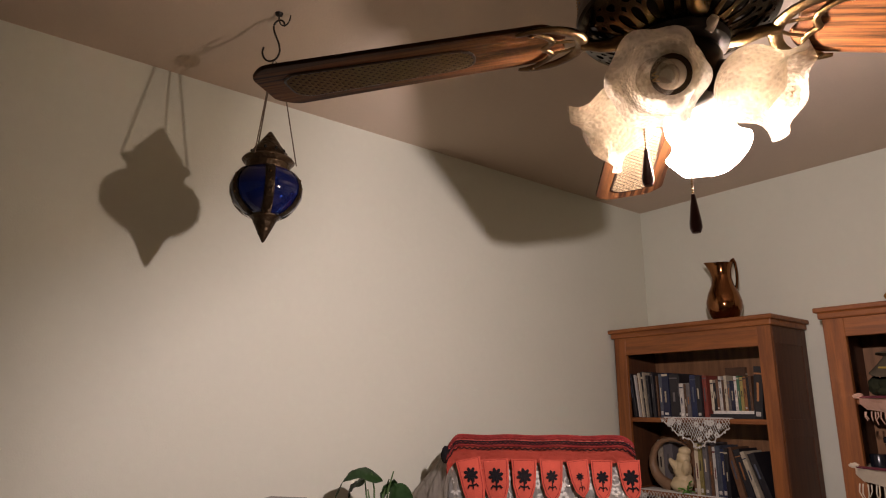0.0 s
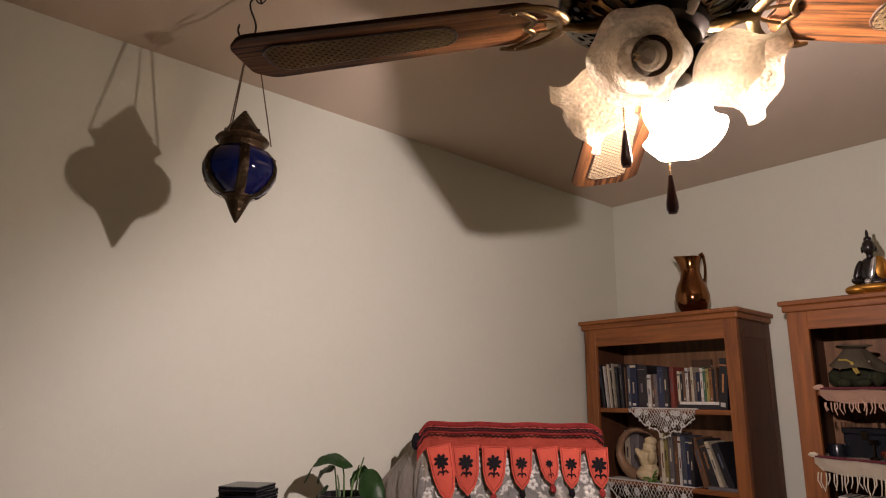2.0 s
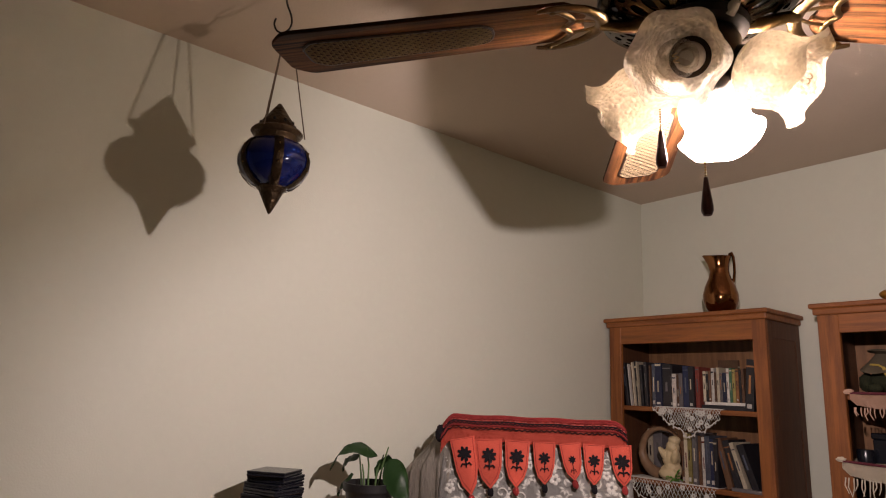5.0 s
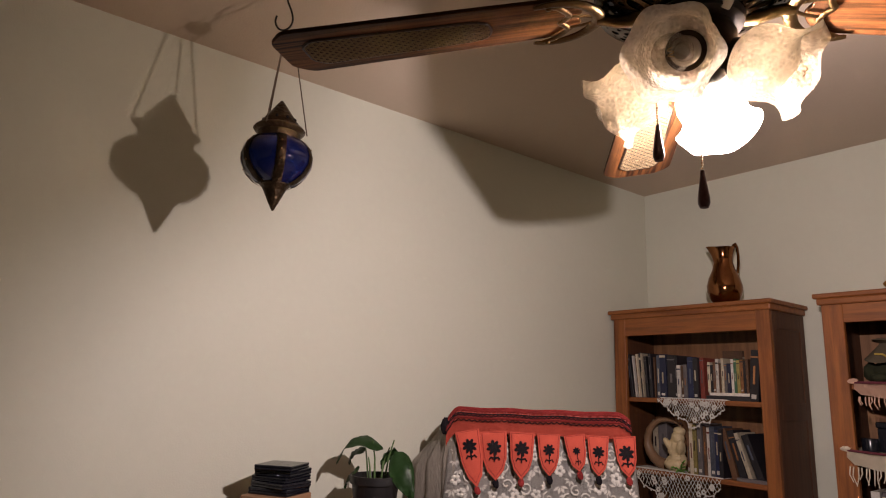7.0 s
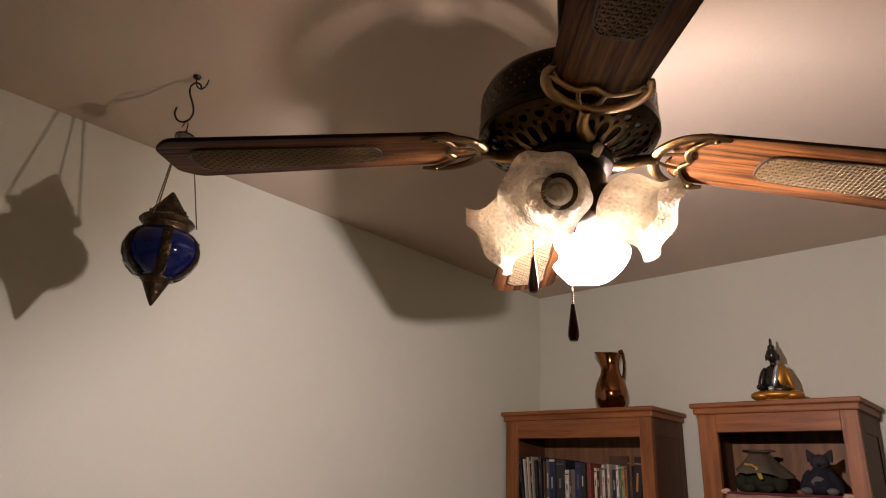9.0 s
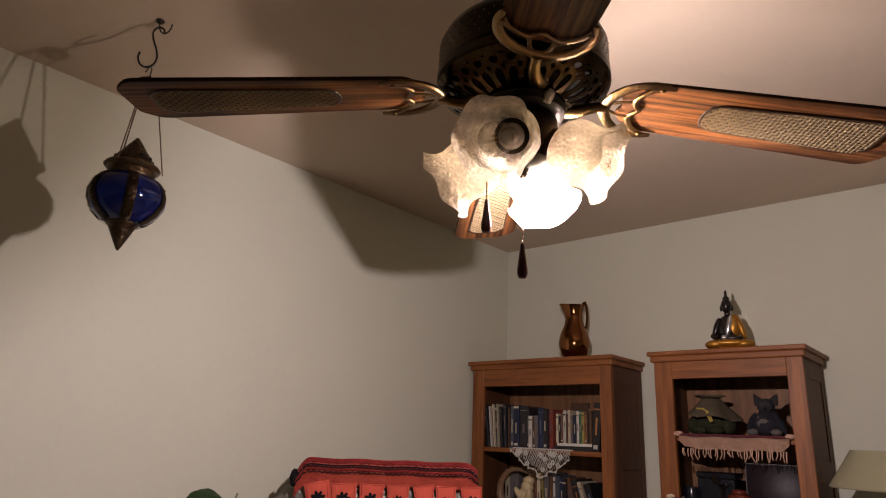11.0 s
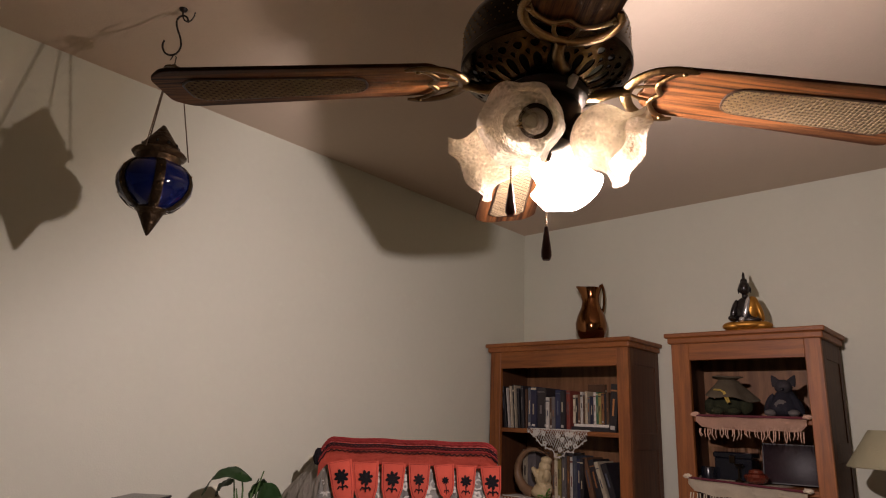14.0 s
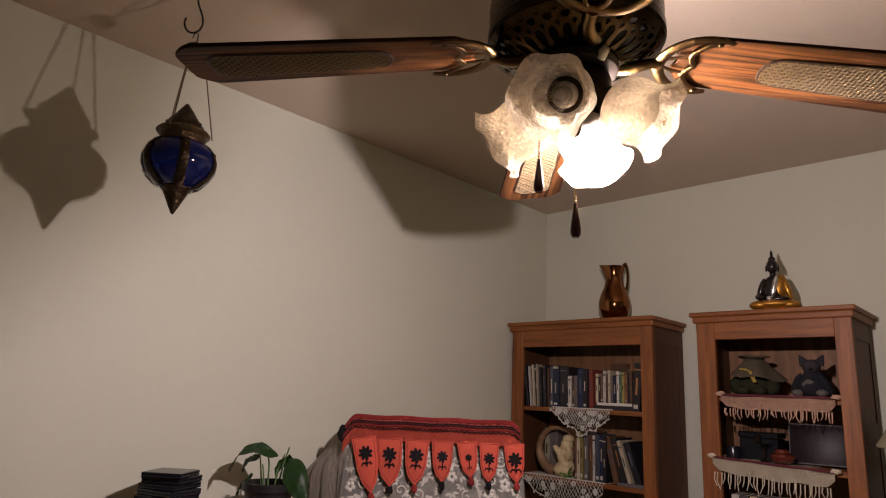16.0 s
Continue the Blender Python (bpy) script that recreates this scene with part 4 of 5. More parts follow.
def cases():
    """A loose stack of flat black cases on a brown box."""
    z = 0.8805
    rnd = random.Random(3)
    bx = tagged(part("brown_box", slab(-0.075, -0.080, 0, 0.075, 0.075, 0.105, 0.003), mat("brown_card", (0.30, 0.17, 0.09), 0.7), None, "", None, pose(-1.385, 1.705, z, 0, 0, 30)), "brown cardboard box under black cases", "box")
    z += 0.1055
    tall = [0.020, 0.016, 0.016, 0.018, 0.015]
    for k, h in enumerate(tall):
        w = 0.070 - 0.002 * k
        c = tagged(new("media_case"), "flat glossy black case in a loose stack", "case", "stack of black cases")
        c.matrix_basis = pose(-1.385 + rnd.uniform(-0.008, 0.008), 1.712 + rnd.uniform(-0.010, 0.010), z, 0, 0, 34 + rnd.uniform(-16, 16))
        part("shell", slab(-w, -0.062, 0, w, 0.062, h * 0.42, 0.002), M_CASE, c)
        part("lid", slab(-w, -0.062, h * 0.50, w, 0.062, h, 0.002), M_CASE, c)
        part("spine", slab(-w + 0.002, -0.060, h * 0.40, w - 0.002, 0.060, h * 0.52), M_BLACK, c)
        z += h + 0.0006


cases()


# ---- things on and in the bookcases ----
def jug():
    j = thing("copper_jug", (-1.000, 3.735, TOP + 0.0005), "polished copper jug with a spout and handle", "jug")
    j.matrix_basis = j.matrix_basis @ Matrix.Diagonal((1.0, 1.0, 1.12, 1.0))
    H = 0.250

    def lip(r, z, t, k):
        g = max(0.0, (z - 0.195) / 0.055)
        c = max(0.0, math.cos(t - math.radians(222)))
        return 0.020 * g * c ** 6, 0.006 * g * c ** 6

    part("body", lathe([(0.0, 0.0), (0.048, 0.0), (0.051, 0.006), (0.066, 0.025), (0.079, 0.058), (0.080, 0.085), (0.070, 0.120), (0.052, 0.155), (0.044, 0.185), (0.045, 0.215), (0.052, 0.240), (0.056, H), (0.053, H - 0.001), (0.043, 0.215), (0.041, 0.185), (0.0, 0.17)], 48, lip), M_COPPER, j, smooth=50)
    hd = [(0.046, 0.240), (0.050, 0.262), (0.056, 0.268), (0.064, 0.250), (0.067, 0.215), (0.066, 0.180), (0.062, 0.155), (0.058, 0.140)]
    a = radians(30)
    part("handle", tube([(r * math.cos(a), r * math.sin(a), z) for r, z in hd], [0.007, 0.008, 0.0075, 0.007, 0.0065, 0.0065, 0.0065, 0.008], 10), M_COPPER, j, smooth=50)


jug()


def statue():
    """Seated figure as one plain mesh: dark body, gilt robe, a chip-covered sash."""
    bm = bmesh.new()

    def add(idx, *a, **k):
        n = len(bm.faces)
        blob(*a, bm=bm, **k)
        bm.faces.ensure_lookup_table()
        for fc in bm.faces[n:]:
            fc.material_index = idx

    add(1, (0, 0.0, 0.012), (0.078, 0.046, 0.012), seg=22)
    add(1, (-0.050, -0.018, 0.028), (0.044, 0.036, 0.019), rot=(0, 0, 12), seg=16)
    add(1, (0.050, -0.018, 0.028), (0.044, 0.036, 0.019), rot=(0, 0, -12), seg=16)
    add(1, (0.0, -0.036, 0.032), (0.070, 0.022, 0.014), seg=16)
    add(0, (-0.004, 0.006, 0.088), (0.042, 0.028, 0.056), seg=18)
    add(1, (0.016, 0.008, 0.096), (0.031, 0.029, 0.052), rot=(0, 14, 0), seg=18)
    add(0, (-0.046, -0.002, 0.092), (0.013, 0.016, 0.044), rot=(0, 18, 0), seg=12)
    add(0, (-0.050, -0.024, 0.058), (0.013, 0.030, 0.012), rot=(0, 0, -30), seg=12)
    add(1, (0.046, 0.000, 0.090), (0.014, 0.018, 0.044), rot=(0, -18, 0), seg=12)
    add(0, (0.014, -0.034, 0.050), (0.040, 0.013, 0.010), seg=12)
    add(2, (0.002, -0.024, 0.100), (0.010, 0.008, 0.042), rot=(0, 14, 0), seg=14)
    add(2, (-0.018, -0.040, 0.052), (0.012, 0.010, 0.010), seg=10)
    add(0, (-0.002, 0.004, 0.148), (0.012, 0.012, 0.014), seg=12)
    add(0, (-0.002, 0.000, 0.178), (0.022, 0.024, 0.028), seg=18)
    add(0, (-0.024, 0.002, 0.170), (0.004, 0.006, 0.013), seg=8)
    add(0, (0.020, 0.002, 0.170), (0.004, 0.006, 0.013), seg=8)
    add(0, (-0.002, 0.004, 0.206), (0.014, 0.014, 0.012), seg=12)
    add(0, (-0.002, 0.004, 0.222), (0.006, 0.006, 0.020), seg=10)
    ob = part("seated_statue", bm, [M_STATUE, M_GOLD, M_SILVER], None, "", 60, pose(-0.245, 3.75, TOP + 0.0005, 0, 0, 14) @ Matrix.Diagonal((1.08, 1.08, 1.155, 1.0)))
    tagged(ob, "small seated black statue in a gilt robe", "statue")


statue()

COVERS = [mat("cover_" + n, c, 0.45, vary=0.55, scale=22, fine=120) for n, c in (
    ("black", (0.014, 0.013, 0.016)), ("navy", (0.012, 0.018, 0.050)), ("brown", (0.11, 0.055, 0.028)), ("cream", (0.46, 0.40, 0.29)),
    ("slate", (0.070, 0.082, 0.110)), ("red", (0.17, 0.035, 0.024)), ("white", (0.58, 0.55, 0.49)), ("orange", (0.30, 0.13, 0.045)),
    ("green", (0.05, 0.13, 0.07)), ("yellow", (0.27, 0.22, 0.07)), ("grey", (0.11, 0.10, 0.10)), ("teal", (0.05, 0.13, 0.15)))]
PICK = {n.name.split("_")[1]: n for n in COVERS}


def book(x, z, w, h, d, color, lean=0.0, y=None, flat=False, label=""):
    """A closed book with its spine to the room; lean: degrees by which its top tips towards +x."""
    b = tagged(new("book"), label or (color + " book standing upright in a bookcase" if not flat else color + " book lying flat on a shelf"), "book", "books in the bookcase")
    y = YF + 0.035 if y is None else y
    h = h if flat else h * 1.06
    m = pose(x, y, z)
    if flat:
        m = m @ pose(0, 0, w, 0, 90, 0)
    else:
        m = m @ pose(0, 0, 0, 0, lean, 0)
    b.matrix_basis = m
    cv = bmesh.new()
    slab(0, 0, 0, 0.0022, d, h, 0.0006, cv)
    slab(w - 0.0022, 0, 0, w, d, h, 0.0006, cv)
    slab(0, -0.001, 0, w, 0.0022, h, 0.0008, cv)
    part("cover", cv, PICK[color], b)
    part("pages", slab(0.0023, 0.0023, 0.003, w - 0.0023, d - 0.006, h - 0.003), M_PAGES, b)
    if w > 0.011 and not flat:
        rnd = random.Random(int(x * 1e4))
        tone = PICK[rnd.choice(("cream", "grey", "orange", "slate"))] if color in ("black", "navy", "brown", "red", "green", "teal", "grey", "slate") else PICK[rnd.choice(("black", "red", "navy"))]
        lo = rnd.uniform(0.30, 0.50)
        part("title_bar", slab(w * 0.36, -0.0022, h * lo, w * 0.60, -0.0012, h * (lo + rnd.uniform(0.12, 0.36))), tone, b)
        if rnd.random() < 0.55:
            at_z = h * rnd.uniform(0.84, 0.93)
            part("spine_band", slab(w * 0.04, -0.0021, at_z, w * 0.96, -0.0012, at_z + h * rnd.uniform(0.012, 0.05)), tone, b)
        if rnd.random() < 0.4:
            part("spine_mark", slab(w * 0.22, -0.0021, h * 0.06, w * 0.78, -0.0012, h * rnd.uniform(0.10, 0.15)), PICK["white"], b)
    return b


def book_row(x, x_end, z, spec, rnd, lean=0.0):
    for w, h, color in spec:
        if x + w > x_end:
            break
        book(x, z, w, h, rnd.uniform(0.14, 0.19), color, lean, YF + rnd.uniform(0.030, 0.055))
        x += w + 0.0012
    return x


RB = random.Random(21)
za = S1[0] + 0.0005
row = [(0.017, 0.202, "black"), (0.007, 0.196, "white"), (0.012, 0.200, "brown"), (0.006, 0.204, "cream"), (0.016, 0.210, "black"), (0.007, 0.206, "cream"), (0.013, 0.192, "black"), (0.008, 0.196, "white"), (0.015, 0.202, "black"), (0.007, 0.188, "brown")]
xe = -1.478
for k, (w, h, c) in enumerate(row):
    book(xe, za, w, h, 0.16, c, -6.5 + k * 0.55 + 0.6 * (k % 2), YF + 0.028 + 0.006 * (k * 7 % 5))
    xe += w + 0.0028
xe = book_row(-1.338, -1.08, za, [(0.020, 0.196, "slate"), (0.034, 0.200, "navy"), (0.046, 0.196, "black"), (0.012, 0.190, "black"), (0.020, 0.150, "white"), (0.016, 0.148, "brown"), (0.018, 0.152, "grey"), (0.030, 0.185, "navy"), (0.024, 0.180, "black"), (0.020, 0.182, "red")], RB)
# taller books at the back of the shelf
for x, w, c, h in ((-1.115, 0.090, "brown", 0.225), (-0.960, 0.095, "black", 0.222)):
    bk = book(x, za, 0.020, h, 0.10, c, 0, YB - 0.040)
    bk.matrix_basis = pose(x + w, YB - 0.036, za, 0, 0, 90)
# two flat books carrying a short row
book(-1.075, za, 0.020, 0.215, 0.15, "black", 0, YF + 0.04, True)
book(-1.062, za + 0.0206, 0.013, 0.190, 0.14, "white", 0, YF + 0.045, True)
xe = -1.070
for w, h, c in ((0.013, 0.130, "cream"), (0.012, 0.118, "black"), (0.012, 0.132, "brown"), (0.014, 0.144, "white"), (0.010, 0.128, "brown"), (0.013, 0.146, "cream"), (0.012, 0.122, "grey"), (0.018, 0.124, "navy"), (0.012, 0.142, "white"), (0.012, 0.144, "green"), (0.014, 0.138, "yellow"), (0.014, 0.140, "orange"), (0.010, 0.136, "black"), (0.012, 0.142, "brown")):
    book(xe, za + 0.0341, w, h, 0.13, c, 0, YF + 0.050)
    xe += w + 0.0012
book(-0.868, za, 0.038, 0.212, 0.17, "black", 5, YF + 0.028)
book(-0.826, za, 0.010, 0.245, 0.10, "white", 0, YF + 0.10)

zb = S1[1] + 0.0005
book(-1.440, zb, 0.030, 0.215, 0.13, "cream", 0, YF + 0.15)
book(-1.408, zb, 0.050, 0.205, 0.13, "grey", 0, YF + 0.15)
xe = book_row(-1.190, -0.98, zb, [(0.016, 0.180, "brown"), (0.020, 0.215, "cream"), (0.018, 0.212, "yellow"), (0.022, 0.216, "grey"), (0.015, 0.205, "brown"), (0.018, 0.202, "white"), (0.024, 0.208, "slate"), (0.022, 0.196, "navy"), (0.018, 0.200, "black")], RB)
for k, (w, h, c, ln) in enumerate(((0.026, 0.205, "brown", -13), (0.030, 0.200, "black", -15), (0.018, 0.195, "cream", -17), (0.030, 0.190, "black", -19))):
    book(-0.975 + k * 0.038, zb, w, h, 0.16, c, ln, YF + 0.045)
book(-0.945, zb, 0.014, 0.14, 0.13, "grey", 0, YF + 0.024, True)
for zz in S1[2:3]:
    book_row(-1.47, -0.82, zz + 0.0005, [(RB.uniform(0.014, 0.034), RB.uniform(0.17, 0.23), RB.choice(list(PICK))) for _ in range(40)], RB)


# ---- lace on the shelves ----
def lace_runner(x0, x1, z, drop, label):
    """A crocheted cloth: lies on the shelf and hangs to a point over its edge."""
    lc = tagged(new("lace_runner"), label, "lace cloth")
    lc.matrix_basis = Matrix.Identity(4)
    y0 = YF + 0.0225
    part("flat_lace", slab(x0, y0 - 0.002, z + 0.0005, x1, y0 + 0.12, z + 0.0022), M_LACE, lc)
    bm = bmesh.new()
    mid, half = (x0 + x1) / 2 + 0.02, (x1 - x0) / 2

    def deep(x):
        return (drop * max(0.0, 1 - abs(x - mid) / (half * 1.05)) ** 0.75 + 0.006) * (1 + 0.07 * math.sin(x * 71) + 0.04 * math.sin(x * 143 + 1))

    yy = YF - 0.004
    n = 26
    for k in range(n + 1):
        x = x0 + (x1 - x0) * k / n
        for s in (-1, 1):                            # slanting net threads
            pts = []
            for i in range(9):
                dz = deep(x) * i / 8
                xx = x + s * dz * 0.55
                if dz <= deep(xx) + 0.004 and x0 <= xx <= x1:
                    pts.append((xx, yy - 0.006 * math.sin(k * 0.9 + i * 0.5), z - dz))
            if len(pts) > 2:
                tube(pts, 0.0013, 4, bm)
    rim = [(x0 + (x1 - x0) * k / 40, yy - 0.004 * math.sin(k), z - deep(x0 + (x1 - x0) * k / 40) - 0.004 * (k % 2)) for k in range(41)]
    tube(rim, 0.0028, 5, bm)
    tube([(x0, y0, z + 0.002), (x1, y0, z + 0.002)], 0.003, 5, bm)
    rnd = random.Random(int(z * 100))
    for k in range(16):                              # solid worked flowers
        x = rnd.uniform(x0 + 0.03, x1 - 0.03)
        dz = rnd.uniform(0.1, 0.95) * deep(x)
        for i in range(6):
            a = i * 1.047
            blob((x + 0.008 * math.cos(a), yy - 0.006, z - dz + 0.008 * math.sin(a)), (0.0052, 0.002, 0.0052), bm, 6)
    for k in range(1, 40, 3):
        blob((rim[k][0], rim[k][1] - 0.002, rim[k][2] - 0.004), (0.005, 0.003, 0.006), bm, 6)
    part("hanging_lace", bm, M_LACE, lc)
    return lc


lace_runner(-1.305, -0.965, S1[0], 0.118, "white crocheted lace hanging over a bookcase shelf")
lace_runner(-1.475, -1.005, S1[1], 0.150, "cream crocheted lace draped over the lower bookcase shelf")


def figurine():
    f = tagged(part("cream_figurine", blob((0, 0, 0.040), (0.052, 0.045, 0.045), None, 16, 0.25), M_FIGURE, None, "", 60, pose(-1.262, YF + 0.075, S1[1] + 0.003)), "cream carved figurine standing on lace", "figurine")
    bm = bmesh.new()
    bm.from_mesh(f.data)
    for c, r, rot in (((0.0, 0.0, 0.10), (0.044, 0.036, 0.055), None), ((0.012, -0.006, 0.150), (0.033, 0.030, 0.032), None), ((0.020, -0.004, 0.182), (0.030, 0.026, 0.024), None), ((0.036, -0.028, 0.110), (0.018, 0.020, 0.040), (20, 20, 0)), ((-0.026, -0.026, 0.118), (0.014, 0.018, 0.038), (20, -25, 0)), ((0.0, -0.028, 0.03), (0.05, 0.03, 0.03), None)):
        blob(c, r, bm, 14, 0.12, rot)
    bm.to_mesh(f.data)
    fuse = f.modifiers.new("fuse", "REMESH")
    fuse.mode, fuse.voxel_size, fuse.use_smooth_shade = "VOXEL", 0.0035, True
    # a curved horn behind it, and a sprig of green
    pts = [(0.090 * math.cos(radians(a)) * (1.2 if a > 90 else 1.5), 0.0, 0.100 + 0.108 * math.sin(radians(a))) for a in range(50, 271, 20)]
    tagged(part("curved_horn", tube(pts, [0.006 + 0.0022 * k for k in range(12)], 10), M_HORN, None, "", 60, pose(-1.335, YF + 0.105, S1[1] + 0.028)), "brown curved horn leaning on a bookcase shelf", "horn")
    sp = thing("green_sprig", (-1.215, YF + 0.030, S1[1] + 0.003), "small bright green artificial sprig on lace", "sprig")
    rnd = random.Random(8)
    for k in range(9):
        a, l = rnd.uniform(0, 6.28), rnd.uniform(0.03, 0.06)
        tip = Vector((l * math.cos(a), -0.02 + 0.4 * l * math.sin(a), rnd.uniform(-0.02, 0.06)))
        part("sprig_leaf", leaf((0, 0, 0.004), tip, (-math.sin(a), math.cos(a), 0.2), 0.006, 0.008, -0.2), M_SPRIG, sp)


figurine()


# ---- keepsakes in the display bookcase ----
def fringed_cloth(x0, x1, z, hang, fringe, m, label, tilt=0.0):
    c = tagged(new("fringed_cloth"), label, "fringed cloth", "fringed shelf cloths")
    c.matrix_basis = pose((x0 + x1) / 2, 0, z, 0, tilt, 0)
    h = (x1 - x0) / 2
    bm = bmesh.new()
    rnd = random.Random(int(z * 1000))
    nx, grid = 40, []
    for y, dz in ((YF + 0.20, 0.004), (YF + 0.030, 0.004), (YF + 0.012, 0.003), (YF - 0.004, -0.004), (YF - 0.010, -0.5 * hang), (YF - 0.008, -hang)):
        line = []
        for i in range(nx + 1):
            u = i / nx
            x = -h + 2 * h * u * 1.0 if dz > -0.002 else -h * 0.955 + 2 * h * 0.955 * u + (0.9 * (dz + 0.02) * (2 * u - 1) if dz < -0.03 else 0)
            sag = 0.007 * math.sin(u * 3.14) if dz < -0.01 else 0
            line.append(bm.verts.new((x, y - 0.004 * math.sin(u * 26 + dz * 60) * (dz < 0), dz - sag + 0.003 * math.sin(u * 17 + y * 30))))
        grid.append(line)
    for a, b in zip(grid, grid[1:]):
        for i in range(nx):
            bm.faces.new((a[i], a[i + 1], b[i + 1], b[i]))
    bmesh.ops.solidify(bm, geom=bm.faces[:], thickness=0.003)
    cl = part("cloth", bm, m, c, "", 60)
    part("stripe", tube([(-h * 0.94 + 1.88 * h * i / 20, YF - 0.004, 0.0035) for i in range(21)], 0.005, 6), M_MAROON, cl, "dark maroon woven stripe")
    for i in range(34):
        u = (i + rnd.uniform(0.1, 0.9)) / 34
        x = -h * 0.93 + 1.86 * h * u
        l = fringe * rnd.uniform(0.65, 1.15)
        s = rnd.uniform(-0.010, 0.010)
        part("fringe_strand", tube([(x, YF - 0.009, -hang - 0.004), (x - s * 0.25, YF - 0.013, -hang - l * 0.55), (x + s, YF - 0.010, -hang - l)], [0.0028, 0.0022, 0.0016], 5), m, cl)
    for s in (-1, 1):
        part("bunched_end", blob((s * h * 0.97, YF + 0.002, 0.008), (0.018, 0.014, 0.009), None, 14, 0.5), m, cl)


fringed_cloth(-0.452, -0.008, S2[0], 0.046, 0.044, M_PINK, "pale pink woven cloth with fringe over a shelf")
fringed_cloth(-0.500, -0.030, S2[1], 0.050, 0.064, M_CREAMC, "cream woven cloth with long fringe over a shelf", 2.0)


zc = S2[0] + 0.0075
M_DRAB = mat("drab_felt", (0.095, 0.078, 0.052), 0.95, vary=0.35, scale=14, bump=0.8, bump_scale=250, spec=0.1)


def cloaked_toy():
    """A squat soft figure under a drab cloak and a flat brimmed hat."""
    t = thing("green_plush_toy", (-0.338, YF + 0.11, zc), "dark olive plush toy in a drab felt cloak with ribbon", "plush toy")
    part("body", blob((0, 0, 0.045), (0.074, 0.055, 0.045), None, 18, 0.15), M_PLUSH1, t, "", 60)
    for s in (-1, 1):
        part("arm", blob((s * 0.072, -0.018, 0.040), (0.028, 0.030, 0.036), None, 14, 0.2), M_PLUSH1, t, "", 60)
        part("foot", blob((s * 0.034, -0.052, 0.018), (0.028, 0.026, 0.017), None, 12, 0.2), M_PLUSH1, t, "", 60)

    def folds(r, z, u, k):
        g = max(0.0, (r - 0.03) / 0.075)
        return 0.009 * g * math.sin(5 * u + 0.6) + 0.012 * g * math.cos(u - 0.4), 0.006 * g * math.sin(4 * u) - 0.012 * g * math.cos(u)

    part("cloak", lathe([(0.030, 0.154), (0.040, 0.146), (0.060, 0.122), (0.083, 0.096), (0.102, 0.076), (0.104, 0.072), (0.094, 0.076), (0.060, 0.100), (0.0, 0.12)], 40, folds), M_DRAB, t, "drab felt cloak with drooping points", 60)
    part("hat", lathe([(0.0, 0.166), (0.050, 0.165), (0.062, 0.162), (0.063, 0.158), (0.048, 0.156), (0.036, 0.148), (0.0, 0.146)], 32, lambda r, z, u, k: (0, 0.05 * r * math.sin(2 * u))), M_DRAB, t, "flat drab felt hat", 60)
    part("ribbon", tube([(-0.040, -0.060, 0.106), (-0.010, -0.074, 0.104), (0.008, -0.084, 0.094), (0.016, -0.090, 0.070), (0.026, -0.092, 0.050)], 0.0042, 6), M_YELLOW, t, "mustard ribbon")
    part("ribbon", tube([(0.010, -0.084, 0.096), (0.024, -0.090, 0.074), (0.032, -0.092, 0.052)], 0.0036, 6), M_YELLOW, t, "mustard ribbon")


cloaked_toy()


def eared_toy():
    """A seated soft figure: pear body, small head, two pointed upright ears, drooping arms."""
    t = thing("blue_plush_toy", (-0.115, YF + 0.100, zc), "seated slate-blue plush toy with pointed ears and grey belly", "plush toy")
    part("body", lathe([(0.0, 0.0), (0.050, 0.004), (0.064, 0.022), (0.062, 0.044), (0.050, 0.070), (0.036, 0.092), (0.024, 0.106), (0.0, 0.112)], 28, lambda r, z, u, k: (0.003 * math.sin(3 * u + 9 * z), 0)), M_PLUSH2, t, "", 60)
    part("belly", blob((-0.004, -0.042, 0.040), (0.030, 0.022, 0.032), None, 14, 0.12), M_PLUSHG, t, "grey plush belly", 60)
    part("head", blob((0.002, -0.012, 0.118), (0.034, 0.036, 0.030), None, 16, 0.1), M_PLUSHH, t, "grey plush face", 60)
    for s in (-1, 1):
        ear = lathe([(0.021, 0.0), (0.018, 0.012), (0.011, 0.028), (0.003, 0.042), (0.0, 0.044)], 16)
        bmesh.ops.scale(ear, vec=(1, 0.45, 1), verts=ear.verts[:])
        part("ear", ear, M_PLUSHH, t, "", 60, pose(0.002 + s * 0.024, -0.006, 0.128, 0, s * 28, 0))
        part("arm", blob((s * 0.052, -0.026, 0.048), (0.017, 0.022, 0.046), None, 14, 0.15, (14, s * -24, 0)), M_PLUSH2, t, "", 60)
        part("foot", blob((s * 0.044, -0.056, 0.014), (0.022, 0.028, 0.014), None, 12, 0.15), M_PLUSHG, t, "", 60)
    part("nose", blob((0.006, -0.050, 0.108), (0.007, 0.006, 0.006), None, 10), M_CASE, t, "glossy black nose", 60)


M_PLUSHH = mat("charcoal_plush", (0.032, 0.030, 0.033), 0.95, vary=0.3, scale=25, bump=0.9, bump_scale=250, spec=0.1)
eared_toy()

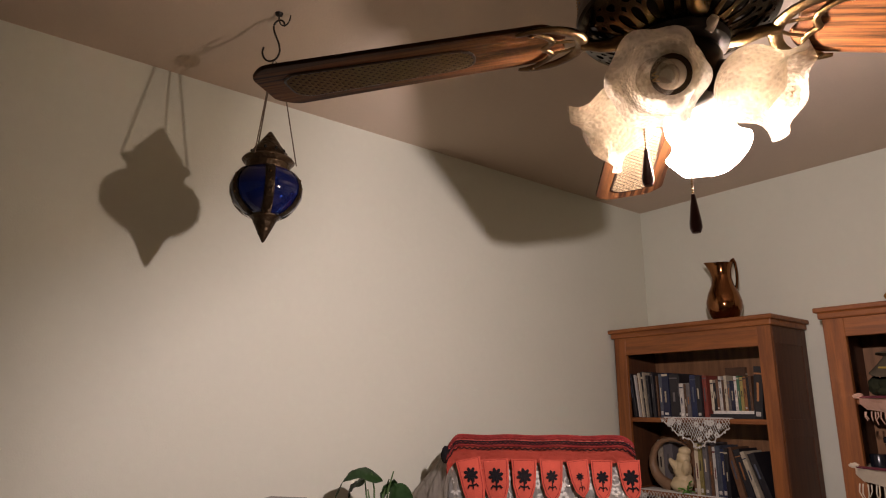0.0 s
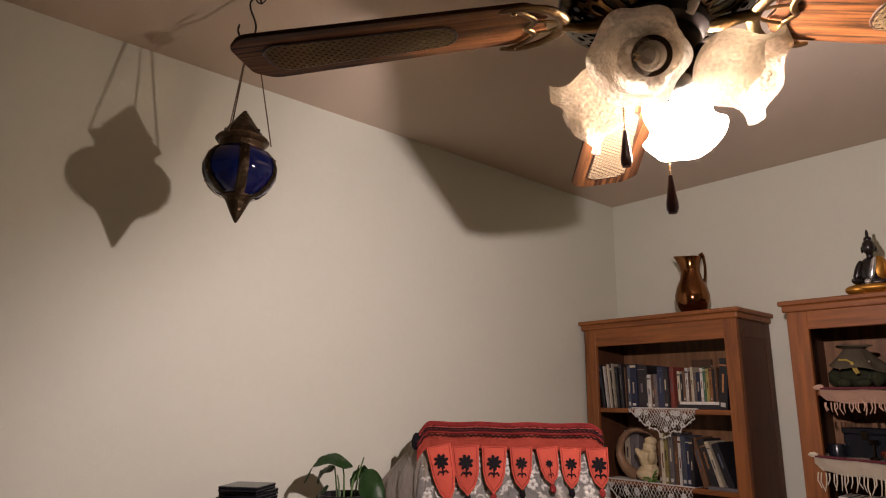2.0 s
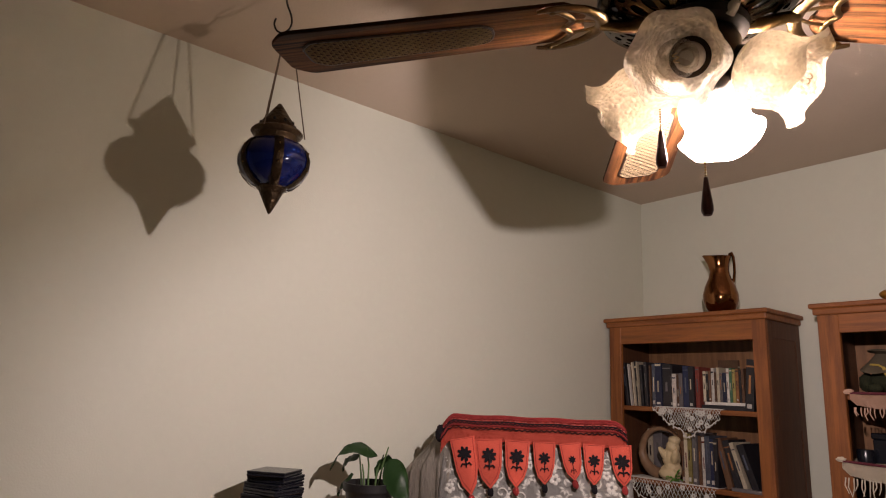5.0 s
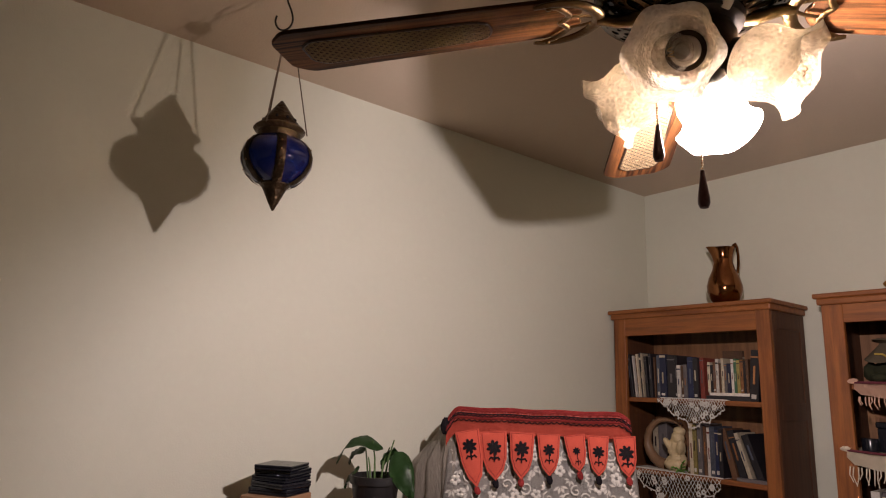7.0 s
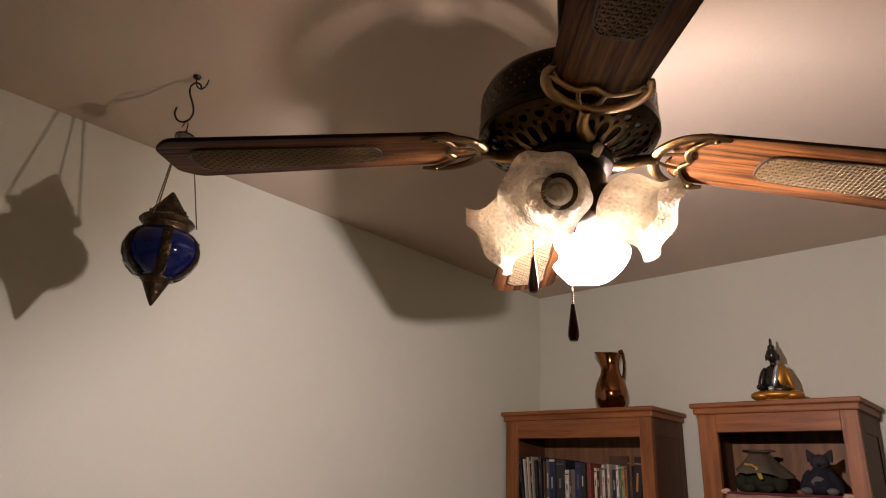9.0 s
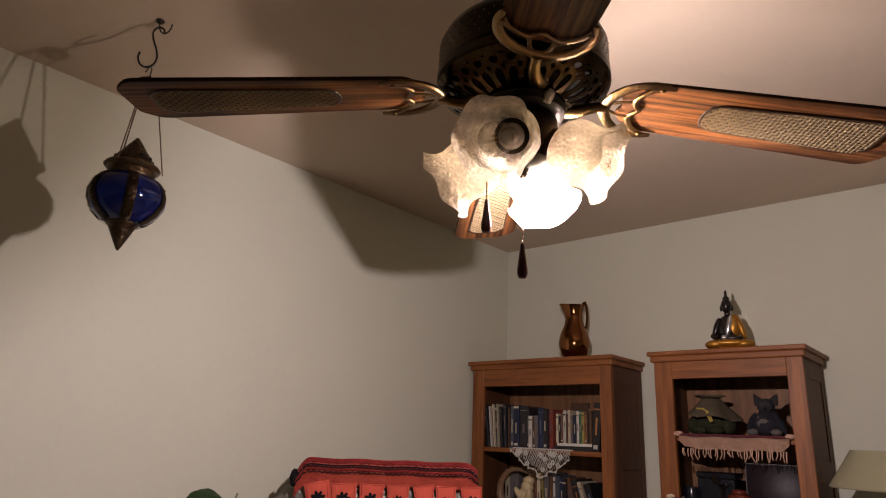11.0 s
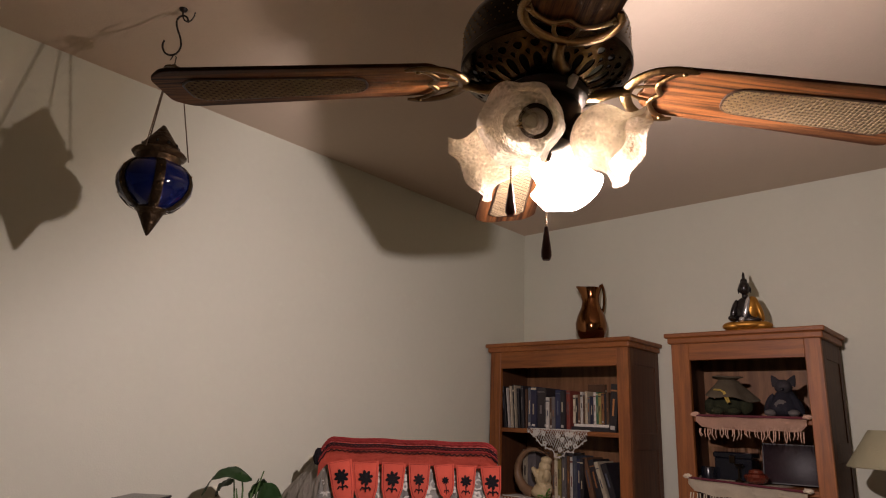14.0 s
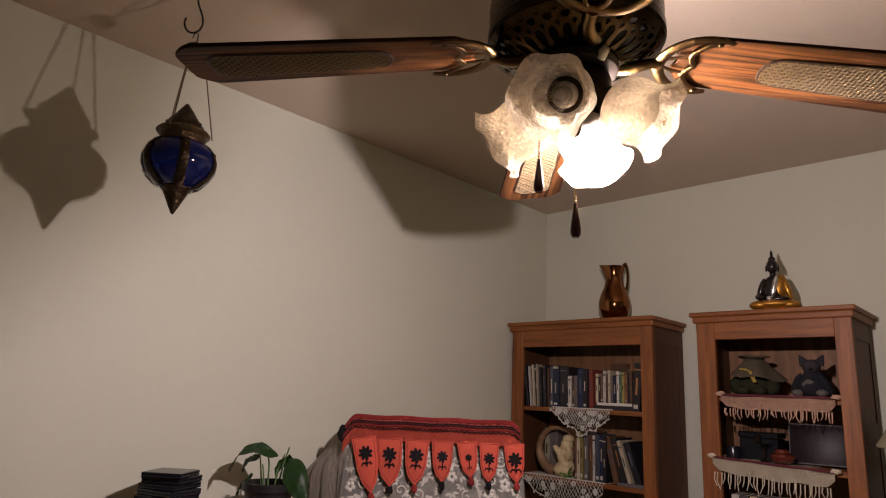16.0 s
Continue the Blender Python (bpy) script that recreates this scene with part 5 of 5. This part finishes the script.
zd = S2[1] + 0.0075
bx = thing("black_box", (-0.335, YF + 0.14, zd), "dark lidded box on the cloth-covered shelf", "box")
part("body", slab(-0.075, -0.05, 0, 0.075, 0.05, 0.088, 0.003), M_CASE, bx)
part("lid", slab(-0.079, -0.054, 0.0885, 0.079, 0.054, 0.112, 0.004), M_CASE, bx)
part("clasp", slab(-0.012, -0.060, 0.070, 0.012, -0.0545, 0.10, 0.002), M_BRONZE, bx)
tagged(part("dark_tin", lathe([(0, 0), (0.030, 0), (0.031, 0.045), (0.028, 0.050), (0, 0.052)], 24), M_CASE, None, "", 40, pose(-0.430, YF + 0.07, zd)), "small round black tin", "tin")
gd = thing("glass_dish", (-0.235, YF + 0.055, zd), "ruby red faceted glass candle dish", "dish")
part("bowl", lathe([(0.0, 0.0), (0.030, 0.0), (0.040, 0.008), (0.048, 0.024), (0.040, 0.034), (0.034, 0.032), (0.0, 0.012)], 12), M_REDGL, gd)
part("upper_ring", lathe([(0.026, 0.032), (0.030, 0.040), (0.024, 0.050), (0.012, 0.054), (0.0, 0.054)], 12), M_REDGL, gd)
st = thing("candle_stand", (-0.300, YF + 0.05, zd), "thin dark candle stand", "candle stand")
part("stem", lathe([(0, 0), (0.018, 0), (0.016, 0.005), (0.004, 0.012), (0.003, 0.055), (0.016, 0.064), (0.020, 0.070), (0, 0.068)], 16), M_BRONZE, st, smooth=40)
pc = thing("framed_picture", (-0.085, YF + 0.150, zd), "dark glossy framed picture leaning in the bookcase", "picture")
pc.matrix_basis = pose(-0.116, YF + 0.130, zd, -9.2, 0, 8.6)
part("panel", slab(-0.106, 0.002, 0.006, 0.106, 0.010, 0.152), mat("dark_glossy_print", (0.020, 0.013, 0.016), 0.16, vary=0.6, scale=9, spec=0.005), pc)
for a in ((-0.111, 0, 0.0, 0.111, 0.012, 0.0058), (-0.111, 0, 0.1522, 0.111, 0.012, 0.158), (-0.111, 0, 0.006, -0.1062, 0.012, 0.152), (0.1062, 0, 0.006, 0.111, 0.012, 0.152)):
    part("frame", slab(*a, 0.001), M_BLACK, pc)
ze = S2[2] + 0.0005
for k in range(5):
    book(-0.44 + k * 0.036, ze, 0.030, 0.205, 0.15, ("white", "grey", "cream", "slate", "white")[k], 0, YF + 0.05)
tagged(part("dark_basket", lathe([(0, 0), (0.07, 0), (0.085, 0.09), (0.080, 0.10), (0, 0.09)], 24), M_HORN, None, "", 40, pose(-0.13, YF + 0.14, ze)), "brown round basket on a low shelf", "basket")


# ---- table lamp beside the bookcases ----
def table_lamp():
    x, y = 0.285, 3.68
    t = thing("lamp_table", (x, y + 0.02, 0), "small dark wooden lamp table", "table")
    part("tabletop", slab(-0.20, -0.22, 0.86, 0.24, 0.24, 0.885, 0.005), M_WOODT, t)
    for a in (-0.17, 0.21):
        for b in (-0.19, 0.21):
            part("leg", slab(a - 0.018, b - 0.018, 0, a + 0.018, b + 0.018, 0.8595, 0.003), M_WOODT, t)
    l = thing("table_lamp", (x, y, 0.8855), "unlit table lamp with olive linen shade on grey ceramic base", "lamp")
    part("base", lathe([(0, 0), (0.055, 0), (0.058, 0.012), (0.045, 0.022), (0.060, 0.060), (0.078, 0.115), (0.080, 0.160), (0.068, 0.205), (0.045, 0.235), (0.026, 0.250), (0.022, 0.262), (0.030, 0.275), (0.022, 0.288), (0.010, 0.292), (0.0, 0.292)], 40), M_CERAM, l, smooth=50)
    part("harp", lathe([(0, 0.29), (0.006, 0.29), (0.006, 0.46), (0, 0.462)], 12), M_BRASS, l, smooth=40)
    part("shade", lathe([(0.196, 0.338), (0.198, 0.334), (0.200, 0.338), (0.122, 0.462), (0.120, 0.466), (0.117, 0.462), (0.196, 0.338)], 56), M_LSHADE, l, "olive linen empire shade", 50)
    part("shade_spider", tube([(-0.118, 0, 0.455), (0, 0, 0.455), (0.118, 0, 0.455)], 0.002, 6), M_BRASS, l)


table_lamp()
